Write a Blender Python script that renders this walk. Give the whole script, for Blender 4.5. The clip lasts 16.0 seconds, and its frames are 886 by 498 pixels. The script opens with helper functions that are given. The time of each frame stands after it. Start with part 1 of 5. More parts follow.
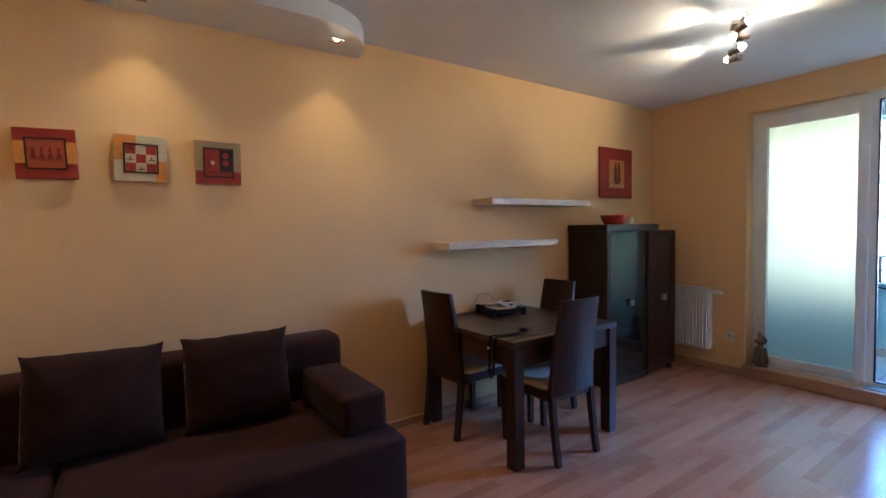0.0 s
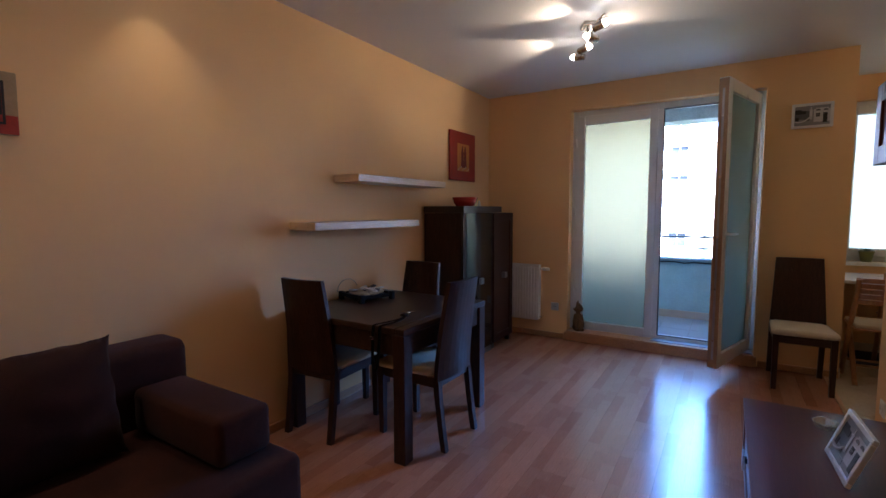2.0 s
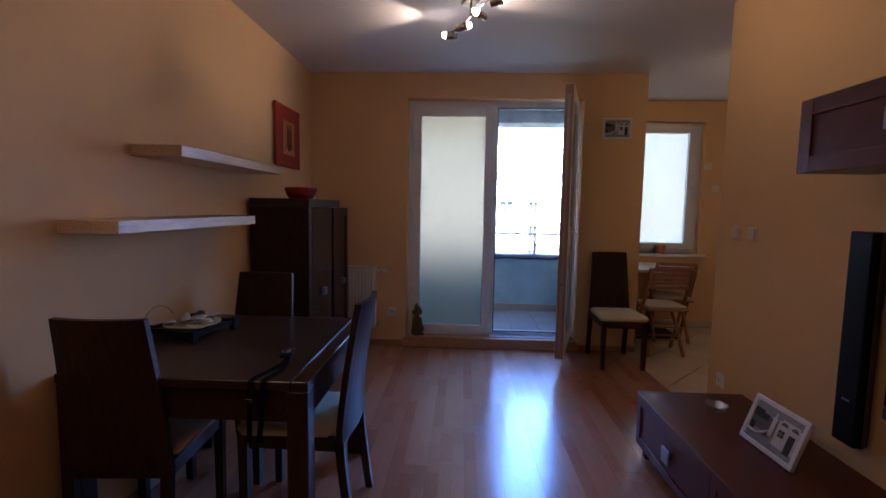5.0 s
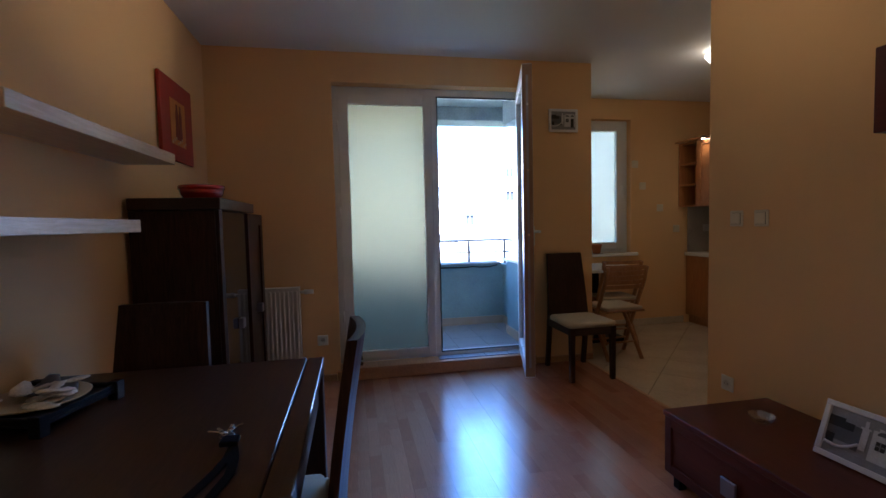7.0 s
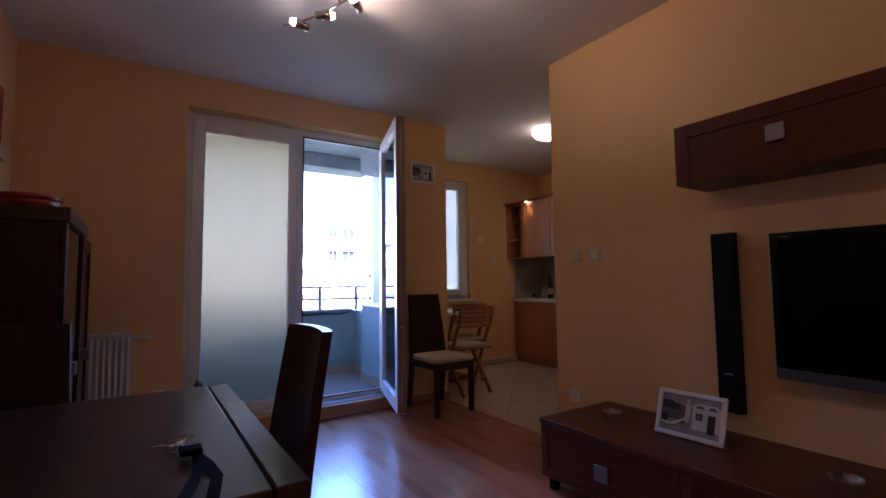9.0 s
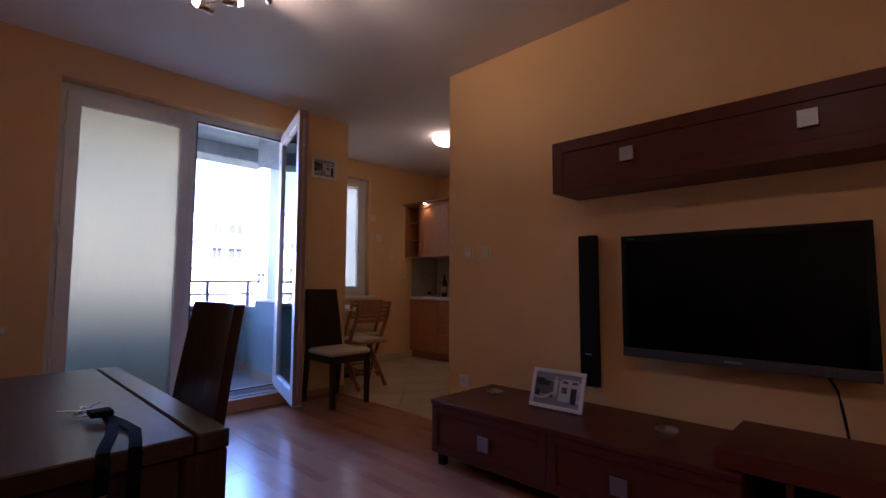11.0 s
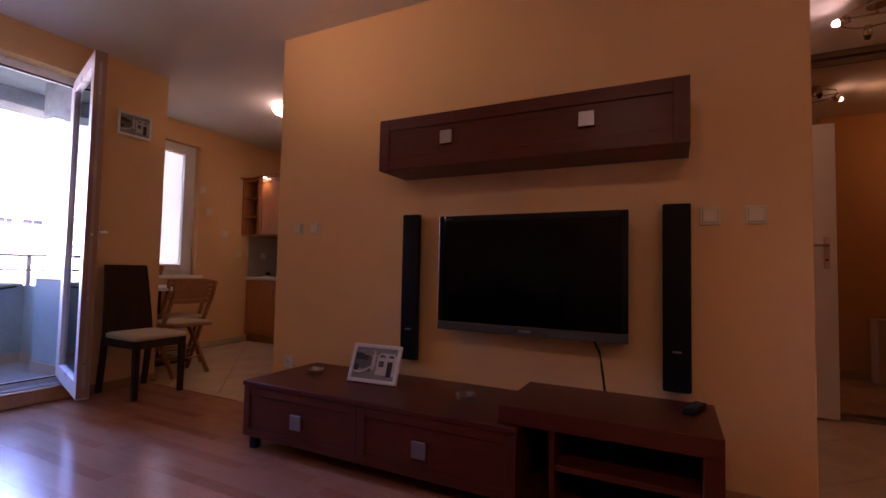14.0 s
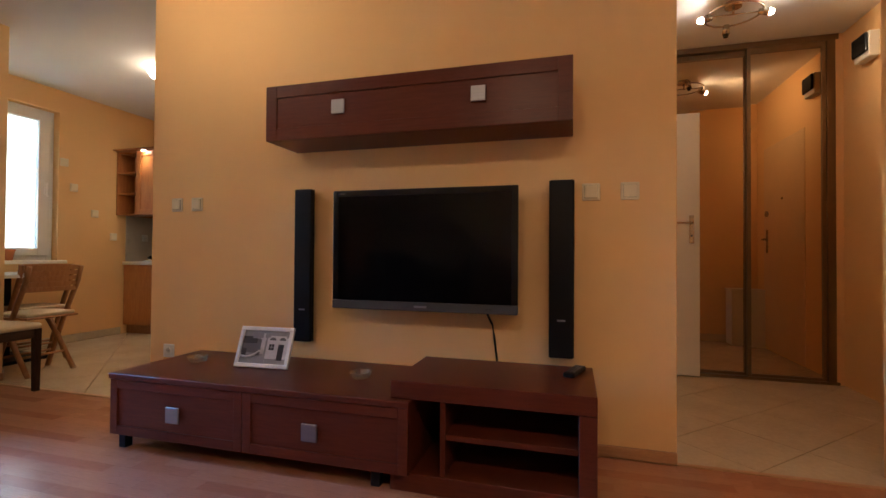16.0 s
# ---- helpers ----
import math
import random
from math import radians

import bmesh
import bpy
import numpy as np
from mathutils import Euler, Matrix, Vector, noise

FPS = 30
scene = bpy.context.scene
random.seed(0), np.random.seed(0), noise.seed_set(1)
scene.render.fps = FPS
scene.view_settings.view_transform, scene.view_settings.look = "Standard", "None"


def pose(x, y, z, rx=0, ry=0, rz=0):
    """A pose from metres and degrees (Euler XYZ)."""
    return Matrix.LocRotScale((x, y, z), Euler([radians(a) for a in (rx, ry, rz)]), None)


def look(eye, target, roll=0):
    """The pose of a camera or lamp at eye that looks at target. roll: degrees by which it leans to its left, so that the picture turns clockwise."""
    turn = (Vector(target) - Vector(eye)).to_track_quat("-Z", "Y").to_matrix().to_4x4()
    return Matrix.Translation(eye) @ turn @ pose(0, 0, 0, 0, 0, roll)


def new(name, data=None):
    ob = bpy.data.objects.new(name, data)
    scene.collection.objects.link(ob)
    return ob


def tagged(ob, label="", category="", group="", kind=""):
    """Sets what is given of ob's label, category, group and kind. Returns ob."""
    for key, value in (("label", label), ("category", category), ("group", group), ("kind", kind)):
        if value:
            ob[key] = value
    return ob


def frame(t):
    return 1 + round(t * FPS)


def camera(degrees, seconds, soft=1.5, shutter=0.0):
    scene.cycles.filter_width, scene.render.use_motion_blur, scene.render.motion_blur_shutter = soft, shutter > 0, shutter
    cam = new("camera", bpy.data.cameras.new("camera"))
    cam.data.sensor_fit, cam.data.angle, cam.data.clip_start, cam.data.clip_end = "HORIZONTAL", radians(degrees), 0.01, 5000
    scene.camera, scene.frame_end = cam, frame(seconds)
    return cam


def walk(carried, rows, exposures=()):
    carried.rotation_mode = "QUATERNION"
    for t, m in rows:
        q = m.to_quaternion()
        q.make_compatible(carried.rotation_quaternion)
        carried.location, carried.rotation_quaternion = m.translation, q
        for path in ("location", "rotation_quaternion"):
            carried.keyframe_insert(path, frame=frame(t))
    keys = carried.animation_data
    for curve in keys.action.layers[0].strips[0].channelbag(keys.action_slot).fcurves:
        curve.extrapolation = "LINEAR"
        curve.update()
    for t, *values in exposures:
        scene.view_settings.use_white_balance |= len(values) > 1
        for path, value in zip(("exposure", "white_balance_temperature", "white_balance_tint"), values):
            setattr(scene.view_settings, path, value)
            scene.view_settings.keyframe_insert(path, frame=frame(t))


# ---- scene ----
cam = camera(87.9, 16.0)
PATH = [
    (0, (0.385, 0.252, 1.381), (1.514, 1.9, 1.294), -1.0),
    (0.5, (0.401, 0.317, 1.378), (1.672, 1.858, 1.278), -0.7),
    (1, (0.337, 0.454, 1.377), (1.817, 1.794, 1.255), -0.6),
    (1.5, (0.269, 0.588, 1.363), (1.88, 1.761, 1.199), -1.4),
    (2, (0.261, 0.713, 1.354), (1.952, 1.766, 1.189), -0.2),
    (2.5, (0.325, 0.895, 1.351), (2.082, 1.837, 1.183), -0.4),
    (3, (0.353, 1.004, 1.348), (2.171, 1.819, 1.181), 0.3),
    (3.5, (0.339, 1.162, 1.361), (2.24, 1.762, 1.189), -0.7),
    (4, (0.346, 1.326, 1.354), (2.306, 1.687, 1.178), 0.6),
    (4.5, (0.449, 1.451, 1.349), (2.421, 1.738, 1.171), -0.1),
    (5, (0.608, 1.596, 1.354), (2.598, 1.677, 1.173), 1.0),
    (5.2, (0.662, 1.658, 1.351), (2.654, 1.67, 1.174), 1.4),
    (7.3, (1.319, 2.038, 1.183), (3.255, 1.54, 1.113), -1.7),
    (7.5, (1.339, 2.075, 1.128), (3.248, 1.48, 1.096), -1.9),
    (8, (1.33, 2.191, 1.083), (3.145, 1.353, 1.162), -2.9),
    (8.5, (1.322, 2.308, 1.092), (3.041, 1.294, 1.224), -1.6),
    (8.7, (1.32, 2.337, 1.088), (3.02, 1.293, 1.225), -1.2),
    (10.8, (1.231, 2.495, 1.023), (2.63, 1.073, 1.175), 0.3),
    (11, (1.205, 2.49, 1.019), (2.59, 1.054, 1.169), 0.2),
    (11.5, (1.174, 2.47, 1.004), (2.491, 0.972, 1.154), -0.1),
    (12, (1.142, 2.445, 0.997), (2.35, 0.858, 1.148), 0.2),
    (12.5, (1.112, 2.427, 0.994), (2.246, 0.786, 1.149), 0.5),
    (13, (1.088, 2.411, 0.985), (2.153, 0.726, 1.139), 0.5),
    (13.5, (1.066, 2.391, 0.982), (2.054, 0.657, 1.11), 0.9),
    (14, (1.051, 2.364, 0.969), (1.947, 0.578, 1.064), 1.2),
    (14.5, (1.034, 2.327, 0.952), (1.822, 0.489, 1.006), 0.9),
    (15, (1.025, 2.31, 0.941), (1.73, 0.439, 0.972), 0.8),
    (15.5, (1.007, 2.301, 0.936), (1.65, 0.408, 0.963), 0.4),
    (16, (0.985, 2.29, 0.932), (1.53, 0.366, 0.961), 0.4),
]
EXPOSURES = [
    (0, 4.8, 5400, 4), (1, 4.42, 5350, 5), (1.5, 4.3, 5450, 10), (3.5, 3.85, 5750, 28), (5, 3.65, 5700, 30), (7.3, 3.48, 5600, 14), (8, 3.46, 5650, 22), (8.7, 3.46, 5700, 36), (11, 3.45, 5850, 40),
    (12.5, 3.55, 5900, 50), (14, 3.85, 6800, 62), (14.5, 4.3, 7200, 66), (15, 4.65, 7250, 60), (16, 5.15, 6250, 16),
]
walk(cam, [(t, look(eye, target, roll)) for t, eye, target, roll in PATH], EXPOSURES)

# ---- daylight ----
SUN_ELEV, SUN_AZ = radians(33), radians(263)
world = bpy.data.worlds.new("sky")
scene.world = world
world.use_nodes = True
wn = world.node_tree.nodes
sky = wn.new("ShaderNodeTexSky")
sky.sky_type, sky.sun_disc, sky.sun_elevation, sky.sun_rotation = "NISHITA", False, SUN_ELEV, SUN_AZ
sky.ozone_density, sky.air_density = 6.0, 0.8
world.node_tree.links.new(sky.outputs[0], wn["Background"].inputs[0])
wn["Background"].inputs[1].default_value = 0.15
sun = new("sun", bpy.data.lights.new("sun", "SUN"))
sun.data.energy, sun.data.angle, sun.data.color = 4.2, radians(0.5), (1.0, 0.95, 0.88)
sun.matrix_world = look((-30, -3.7, 19.6), (0, 0, 0))


def lamp(name, kind, at, watts, colour=(1.0, 0.76, 0.48), target=None, size=0.03, cone=70, blend=0.6):
    ob = new(name, bpy.data.lights.new(name, kind))
    ob.data.energy, ob.data.color, ob.data.shadow_soft_size = watts, colour, size
    if kind == "SPOT":
        ob.data.spot_size, ob.data.spot_blend = radians(cone), blend
        ob.matrix_world = look(at, target)
    else:
        ob.location = at
    return ob


# daylight of the sky in the opening of the balcony door
skylight = new("window_skylight", bpy.data.lights.new("window_skylight", "AREA"))
skylight.data.shape, skylight.data.size, skylight.data.size_y = "RECTANGLE", 0.40, 1.5
skylight.data.energy, skylight.data.color = 0.7, (0.16, 0.42, 1.0)
skylight.data.spread = radians(84)
skylight.matrix_world = look((5.07, 0.93, 1.35), (4.2, 1.12, 0.82))


# ---- materials ----
def nodes_of(name):
    m = bpy.data.materials.new(name)
    m.use_nodes = True
    t = m.node_tree
    return m, t, t.nodes["Principled BSDF"]


def coords(t, scale=(1, 1, 1), kind="Object"):
    tc, mp = t.nodes.new("ShaderNodeTexCoord"), t.nodes.new("ShaderNodeMapping")
    mp.inputs["Scale"].default_value = scale
    t.links.new(tc.outputs[kind], mp.inputs[0])
    return mp.outputs[0]


def noise_tex(t, vec, scale, detail=4, rough=0.55):
    n = t.nodes.new("ShaderNodeTexNoise")
    n.inputs["Scale"].default_value, n.inputs["Detail"].default_value, n.inputs["Roughness"].default_value = scale, detail, rough
    t.links.new(vec, n.inputs["Vector"])
    return n.outputs[0]


def ramp(t, fac, stops):
    r = t.nodes.new("ShaderNodeValToRGB")
    while len(r.color_ramp.elements) < len(stops):
        r.color_ramp.elements.new(0.5)
    for e, (p, c) in zip(r.color_ramp.elements, stops):
        e.position, e.color = p, (*c, 1) if len(c) == 3 else c
    t.links.new(fac, r.inputs[0])
    return r.outputs[0]


def mix(t, a, b, fac, mode="MIX"):
    m = t.nodes.new("ShaderNodeMix")
    m.data_type, m.blend_type = "RGBA", mode
    for s, v in ((0, fac), (6, a), (7, b)):
        if isinstance(v, (int, float)):
            m.inputs[s].default_value = v
        elif isinstance(v, tuple):
            m.inputs[s].default_value = (*v, 1)
        else:
            t.links.new(v, m.inputs[s])
    return m.outputs[2]


def bump(t, b, height, strength, dist):
    n = t.nodes.new("ShaderNodeBump")
    n.inputs["Strength"].default_value, n.inputs["Distance"].default_value = strength, dist
    t.links.new(height, n.inputs["Height"])
    t.links.new(n.outputs[0], b.inputs["Normal"])


def shade(c, k):
    return tuple(min(1, v * k) for v in c)


def surface(name, colour, rough=0.5, metal=0.0, vary=0.06, scale=6.0, fine=120.0, relief=0.15, depth=0.001, stretch=(1, 1, 1), coat=0.0, sheen=0.0, spec=0.5):
    """A plain surface with mottling at two scales and fine relief."""
    m, t, b = nodes_of(name)
    v = coords(t, stretch)
    big, small = noise_tex(t, v, scale), noise_tex(t, v, fine, 3)
    c = ramp(t, big, [(0.3, shade(colour, 1 - vary)), (0.7, shade(colour, 1 + vary))])
    c = mix(t, c, ramp(t, small, [(0.35, (1 - vary,) * 3), (0.65, (1, 1, 1))]), 1.0, "MULTIPLY")
    t.links.new(c, b.inputs["Base Color"])
    r = ramp(t, big, [(0.2, (rough * 0.85,) * 3), (0.8, (min(1, rough * 1.12),) * 3)])
    t.links.new(r, b.inputs["Roughness"])
    b.inputs["Metallic"].default_value = metal
    b.inputs["Specular IOR Level"].default_value = spec
    b.inputs["Coat Weight"].default_value, b.inputs["Coat Roughness"].default_value = coat, 0.12
    b.inputs["Sheen Weight"].default_value = sheen
    bump(t, b, small, relief, depth)
    return m


def wood(name, dark, light, rough=0.35, along=(1, 14, 14), scale=5.0, coat=0.15, relief=0.12, per_piece=False, spec=0.5):
    m, t, b = nodes_of(name)
    v = coords(t, along)
    wave = t.nodes.new("ShaderNodeTexNoise")
    wave.inputs["Scale"].default_value, wave.inputs["Detail"].default_value, wave.inputs["Distortion"].default_value = scale, 8, 0.6
    t.links.new(v, wave.inputs["Vector"])
    pores = noise_tex(t, coords(t, tuple(a * 4 for a in along)), scale * 3, 5, 0.7)
    c = ramp(t, wave.outputs[0], [(0.3, dark), (0.72, light)])
    c = mix(t, c, ramp(t, pores, [(0.4, (0.72,) * 3), (0.6, (1, 1, 1))]), 0.7, "MULTIPLY")
    if per_piece:
        info = t.nodes.new("ShaderNodeObjectInfo")
        c = mix(t, c, ramp(t, info.outputs["Random"], [(0, (0.85,) * 3), (1, (1.1,) * 3)]), 1.0, "MULTIPLY")
    t.links.new(c, b.inputs["Base Color"])
    t.links.new(ramp(t, pores, [(0.3, (rough * 1.2,) * 3), (0.7, (rough * 0.9,) * 3)]), b.inputs["Roughness"])
    b.inputs["Coat Weight"].default_value, b.inputs["Coat Roughness"].default_value = coat, 0.2
    b.inputs["Specular IOR Level"].default_value = spec
    bump(t, b, pores, relief, 0.0008)
    return m


def laminate(name):
    """Three-strip beech laminate: short staves of uneven tone running along x."""
    m, t, b = nodes_of(name)
    v = coords(t, (1, 1, 1), "Object")
    br = t.nodes.new("ShaderNodeTexBrick")
    br.offset, br.squash = 0.37, 1.0
    for k, val in (("Scale", 1.0), ("Brick Width", 0.30), ("Row Height", 0.0643), ("Mortar Size", 0.0003), ("Mortar Smooth", 0.1), ("Bias", 0.0)):
        br.inputs[k].default_value = val
    br.inputs["Color1"].default_value, br.inputs["Color2"].default_value, br.inputs["Mortar"].default_value = (0.54, 0.25, 0.145, 1), (0.40, 0.16, 0.088, 1), (0.26, 0.115, 0.06, 1)
    t.links.new(v, br.inputs["Vector"])
    info = t.nodes.new("ShaderNodeObjectInfo")
    grain = noise_tex(t, coords(t, (3, 60, 1)), 4.0, 7, 0.65)
    flecks = noise_tex(t, coords(t, (20, 160, 1)), 3.0, 3, 0.6)
    wear = noise_tex(t, coords(t, (1, 1, 1)), 1.7, 5)
    c = mix(t, br.outputs[0], ramp(t, grain, [(0.3, (0.78,) * 3), (0.7, (1.08,) * 3)]), 1.0, "MULTIPLY")
    c = mix(t, c, ramp(t, flecks, [(0.4, (0.86,) * 3), (0.55, (1, 1, 1))]), 0.6, "MULTIPLY")
    c = mix(t, c, ramp(t, info.outputs["Random"], [(0, (0.9,) * 3), (1, (1.08,) * 3)]), 1.0, "MULTIPLY")
    t.links.new(c, b.inputs["Base Color"])
    t.links.new(ramp(t, wear, [(0.3, (0.15,) * 3), (0.7, (0.25,) * 3)]), b.inputs["Roughness"])
    b.inputs["Specular IOR Level"].default_value = 0.65
    bump(t, b, grain, 0.06, 0.0006)
    return m


def emitter(name, colour, strength):
    m, t, b = nodes_of(name)
    b.inputs["Base Color"].default_value = (*colour, 1)
    b.inputs["Emission Color"].default_value, b.inputs["Emission Strength"].default_value = (*colour, 1), strength
    return m


def clear_glass(name, tint=(0.96, 0.99, 0.98), rough=0.0):
    m, t, b = nodes_of(name)
    t.nodes.remove(b)
    tr, gl, fr, mx = (t.nodes.new(k) for k in ("ShaderNodeBsdfTransparent", "ShaderNodeBsdfGlossy", "ShaderNodeFresnel", "ShaderNodeMixShader"))
    tr.inputs[0].default_value = (*tint, 1)
    gl.inputs["Roughness"].default_value = rough
    fr.inputs[0].default_value = 1.5
    t.links.new(fr.outputs[0], mx.inputs[0]), t.links.new(tr.outputs[0], mx.inputs[1]), t.links.new(gl.outputs[0], mx.inputs[2])
    t.links.new(mx.outputs[0], t.nodes["Material Output"].inputs[0])
    return m


def frosted(name, colour, through_rough=0.7):
    """Milky film on glass: light scatters through it."""
    m, t, b = nodes_of(name)
    t.nodes.remove(b)
    tl, df, rf, a, c = (t.nodes.new(k) for k in ("ShaderNodeBsdfTranslucent", "ShaderNodeBsdfDiffuse", "ShaderNodeBsdfRefraction", "ShaderNodeMixShader", "ShaderNodeMixShader"))
    tl.inputs[0].default_value, df.inputs[0].default_value, rf.inputs[0].default_value = (*colour, 1), (*colour, 1), (*colour, 1)
    rf.inputs["Roughness"].default_value, rf.inputs["IOR"].default_value = through_rough, 1.4
    a.inputs[0].default_value, c.inputs[0].default_value = 0.55, 0.12
    t.links.new(tl.outputs[0], a.inputs[1]), t.links.new(rf.outputs[0], a.inputs[2])
    t.links.new(a.outputs[0], c.inputs[1]), t.links.new(df.outputs[0], c.inputs[2])
    t.links.new(c.outputs[0], t.nodes["Material Output"].inputs[0])
    return m


PAINT = surface("peach_wall_paint", (0.84, 0.535, 0.245), 0.75, vary=0.025, scale=1.3, fine=260, relief=0.12, depth=0.0015)
WHITE = surface("white_ceiling_paint", (0.80, 0.79, 0.77), 0.85, vary=0.02, scale=1.5, fine=240, relief=0.1)
FLOOR = laminate("beech_laminate")
SUBFLOOR = surface("dark_joint", (0.10, 0.06, 0.035), 0.8)
TILE = surface("cream_floor_tile", (0.66, 0.55, 0.40), 0.22, vary=0.08, scale=3.5, fine=40, relief=0.05, coat=0.2)
GROUT = surface("tile_grout", (0.30, 0.24, 0.17), 0.9)
BEECHTRIM = wood("beech_skirting", (0.46, 0.235, 0.11), (0.60, 0.33, 0.16), 0.35)
VENGE = wood("dark_brown_veneer", (0.028, 0.0125, 0.0068), (0.066, 0.030, 0.0155), 0.33, along=(2, 22, 22), coat=0.08, spec=0.45)
VENGE_UP = wood("dark_brown_veneer_upright", (0.026, 0.0105, 0.0065), (0.064, 0.026, 0.015), 0.38, along=(22, 22, 2), coat=0.03, spec=0.25)
REDWOOD = wood("mahogany_brown_veneer", (0.104, 0.0215, 0.0105), (0.136, 0.0300, 0.0145), 0.33, along=(1.5, 20, 20), coat=0.03, spec=0.24)
BIRCH = wood("pale_birch_veneer", (0.62, 0.42, 0.25), (0.78, 0.58, 0.38), 0.4, along=(2, 20, 20))
BEECH = wood("beech_wood", (0.37, 0.155, 0.052), (0.52, 0.24, 0.09), 0.4, along=(12, 12, 1.5))
KITCHEN = wood("beech_cabinet_veneer", (0.43, 0.165, 0.048), (0.55, 0.23, 0.072), 0.35, along=(12, 12, 1.2))
PVC = surface("white_window_plastic", (0.78, 0.78, 0.76), 0.3, vary=0.02, relief=0.03)
GASKET = surface("black_rubber_gasket", (0.02, 0.02, 0.022), 0.6)
ALU = surface("brushed_aluminium", (0.36, 0.36, 0.39), 0.38, 1.0, vary=0.05, stretch=(1, 30, 30), relief=0.05)
NICKEL = surface("brushed_nickel", (0.55, 0.50, 0.43), 0.25, 1.0, vary=0.05, relief=0.04)
CHROME = surface("chrome", (0.8, 0.8, 0.8), 0.08, 1.0, vary=0.02, relief=0.0)
SUEDE = surface("dark_brown_suede", (0.044, 0.0150, 0.0110), 0.9, vary=0.42, scale=4.5, fine=320, relief=0.35, depth=0.002, sheen=0.04, spec=0.08)
SUEDE2 = surface("brown_cushion_suede", (0.032, 0.0125, 0.0102), 0.9, vary=0.22, scale=7, fine=320, relief=0.35, depth=0.002, sheen=0.04, spec=0.08)
CREAM = surface("cream_seat_fabric", (0.66, 0.55, 0.38), 0.85, vary=0.06, scale=12, fine=400, relief=0.3, sheen=0.2)
ENAMEL = surface("white_enamel", (0.80, 0.79, 0.75), 0.3, vary=0.02, relief=0.02)
SWITCH = surface("cream_plastic", (0.80, 0.70, 0.52), 0.35, vary=0.03, relief=0.02)
BLACKGLOSS = surface("gloss_black_plastic", (0.009, 0.010, 0.011), 0.12, vary=0.1, relief=0.02, spec=0.25)
BLACK = surface("matt_black_plastic", (0.005, 0.005, 0.006), 0.5, vary=0.1, spec=0.2)
GREYPLASTIC = surface("dark_grey_plastic", (0.075, 0.073, 0.072), 0.35, vary=0.05, spec=0.3)
SCREEN = surface("tv_screen", (0.002, 0.002, 0.0025), 0.13, vary=0.05, relief=0.0, spec=0.15)
GLASS = clear_glass("window_glass")
FILM = frosted("frosted_window_film", (0.49, 0.465, 0.355))
BLIND = frosted("frosted_kitchen_glass", (0.58, 0.56, 0.465), 0.8)
SMOKED = surface("smoked_black_glass", (0.010, 0.013, 0.014), 0.05, vary=0.05, relief=0.0)
CRYSTAL, ct, cb = nodes_of("clear_crystal")
ct.nodes.remove(cb)
cg, cr, cm = (ct.nodes.new(k) for k in ("ShaderNodeBsdfTransparent", "ShaderNodeBsdfGlossy", "ShaderNodeMixShader"))
cg.inputs[0].default_value, cr.inputs["Roughness"].default_value, cm.inputs[0].default_value = (0.95, 0.97, 0.97, 1), 0.03, 0.36
ct.links.new(cg.outputs[0], cm.inputs[1]), ct.links.new(cr.outputs[0], cm.inputs[2]), ct.links.new(cm.outputs[0], ct.nodes["Material Output"].inputs[0])
SILVER = surface("silver_painted_frame", (0.78, 0.78, 0.78), 0.38, 0.2, vary=0.05, relief=0.05)
# blue of the sky-lit shade is put into these three balcony base colours
BALCONY = surface("shade_tinted_balcony_render", (0.24, 0.37, 0.40), 0.9, vary=0.12, scale=3, fine=90, relief=0.5, depth=0.004)
CONCRETE = surface("shade_tinted_weathered_concrete", (0.28, 0.345, 0.37), 0.9, vary=0.2, scale=5, fine=70, relief=0.6, depth=0.006)
BTILE = surface("shade_tinted_balcony_tile", (0.27, 0.285, 0.30), 0.45, vary=0.1, scale=6, fine=60, relief=0.1)
STEEL = surface("grey_painted_steel", (0.13, 0.14, 0.15), 0.5, vary=0.1)
# blue for bounced light and floor reflections is put into this white base
FACADE = surface("blue_tinted_facade_render", (0.76, 0.83, 0.91), 0.9, vary=0.05, scale=0.3, fine=4)
FARGLASS = surface("far_window_glass", (0.045, 0.055, 0.07), 0.3, vary=0.3, scale=0.15, fine=3, spec=0.1)
GROUND = surface("grass_and_paving", (0.13, 0.15, 0.09), 0.95, vary=0.3, scale=0.08, fine=1.2)
MIRROR, mt, mb = nodes_of("bronze_mirror")
mb.inputs["Base Color"].default_value, mb.inputs["Metallic"].default_value, mb.inputs["Roughness"].default_value = (0.62, 0.47, 0.30, 1), 1.0, 0.015
CHAMPAGNE = surface("bronze_anodised_profile", (0.24, 0.17, 0.10), 0.42, 1.0, vary=0.05, stretch=(30, 30, 1))
DOORWHITE = surface("white_door_paint", (0.78, 0.74, 0.66), 0.4, vary=0.02, relief=0.04)
BULB = emitter("glowing_halogen", (1.0, 0.86, 0.66), 3.0)


# ---- building helpers ----
def box(bm, x0, x1, y0, y1, z0, z1, bevel=0.0, seg=2):
    v = [bm.verts.new(p) for p in ((x0, y0, z0), (x1, y0, z0), (x1, y1, z0), (x0, y1, z0), (x0, y0, z1), (x1, y0, z1), (x1, y1, z1), (x0, y1, z1))]
    f = [bm.faces.new([v[i] for i in q]) for q in ((3, 2, 1, 0), (4, 5, 6, 7), (0, 1, 5, 4), (1, 2, 6, 5), (2, 3, 7, 6), (3, 0, 4, 7))]
    if bevel:
        edges = list({e for g in f for e in g.edges})
        bmesh.ops.bevel(bm, geom=edges, offset=bevel, segments=seg, affect="EDGES", profile=0.5)
    return bm


def B(x0, x1, y0, y1, z0, z1, bevel=0.002, seg=1):
    return box(bmesh.new(), x0, x1, y0, y1, z0, z1, bevel, seg)


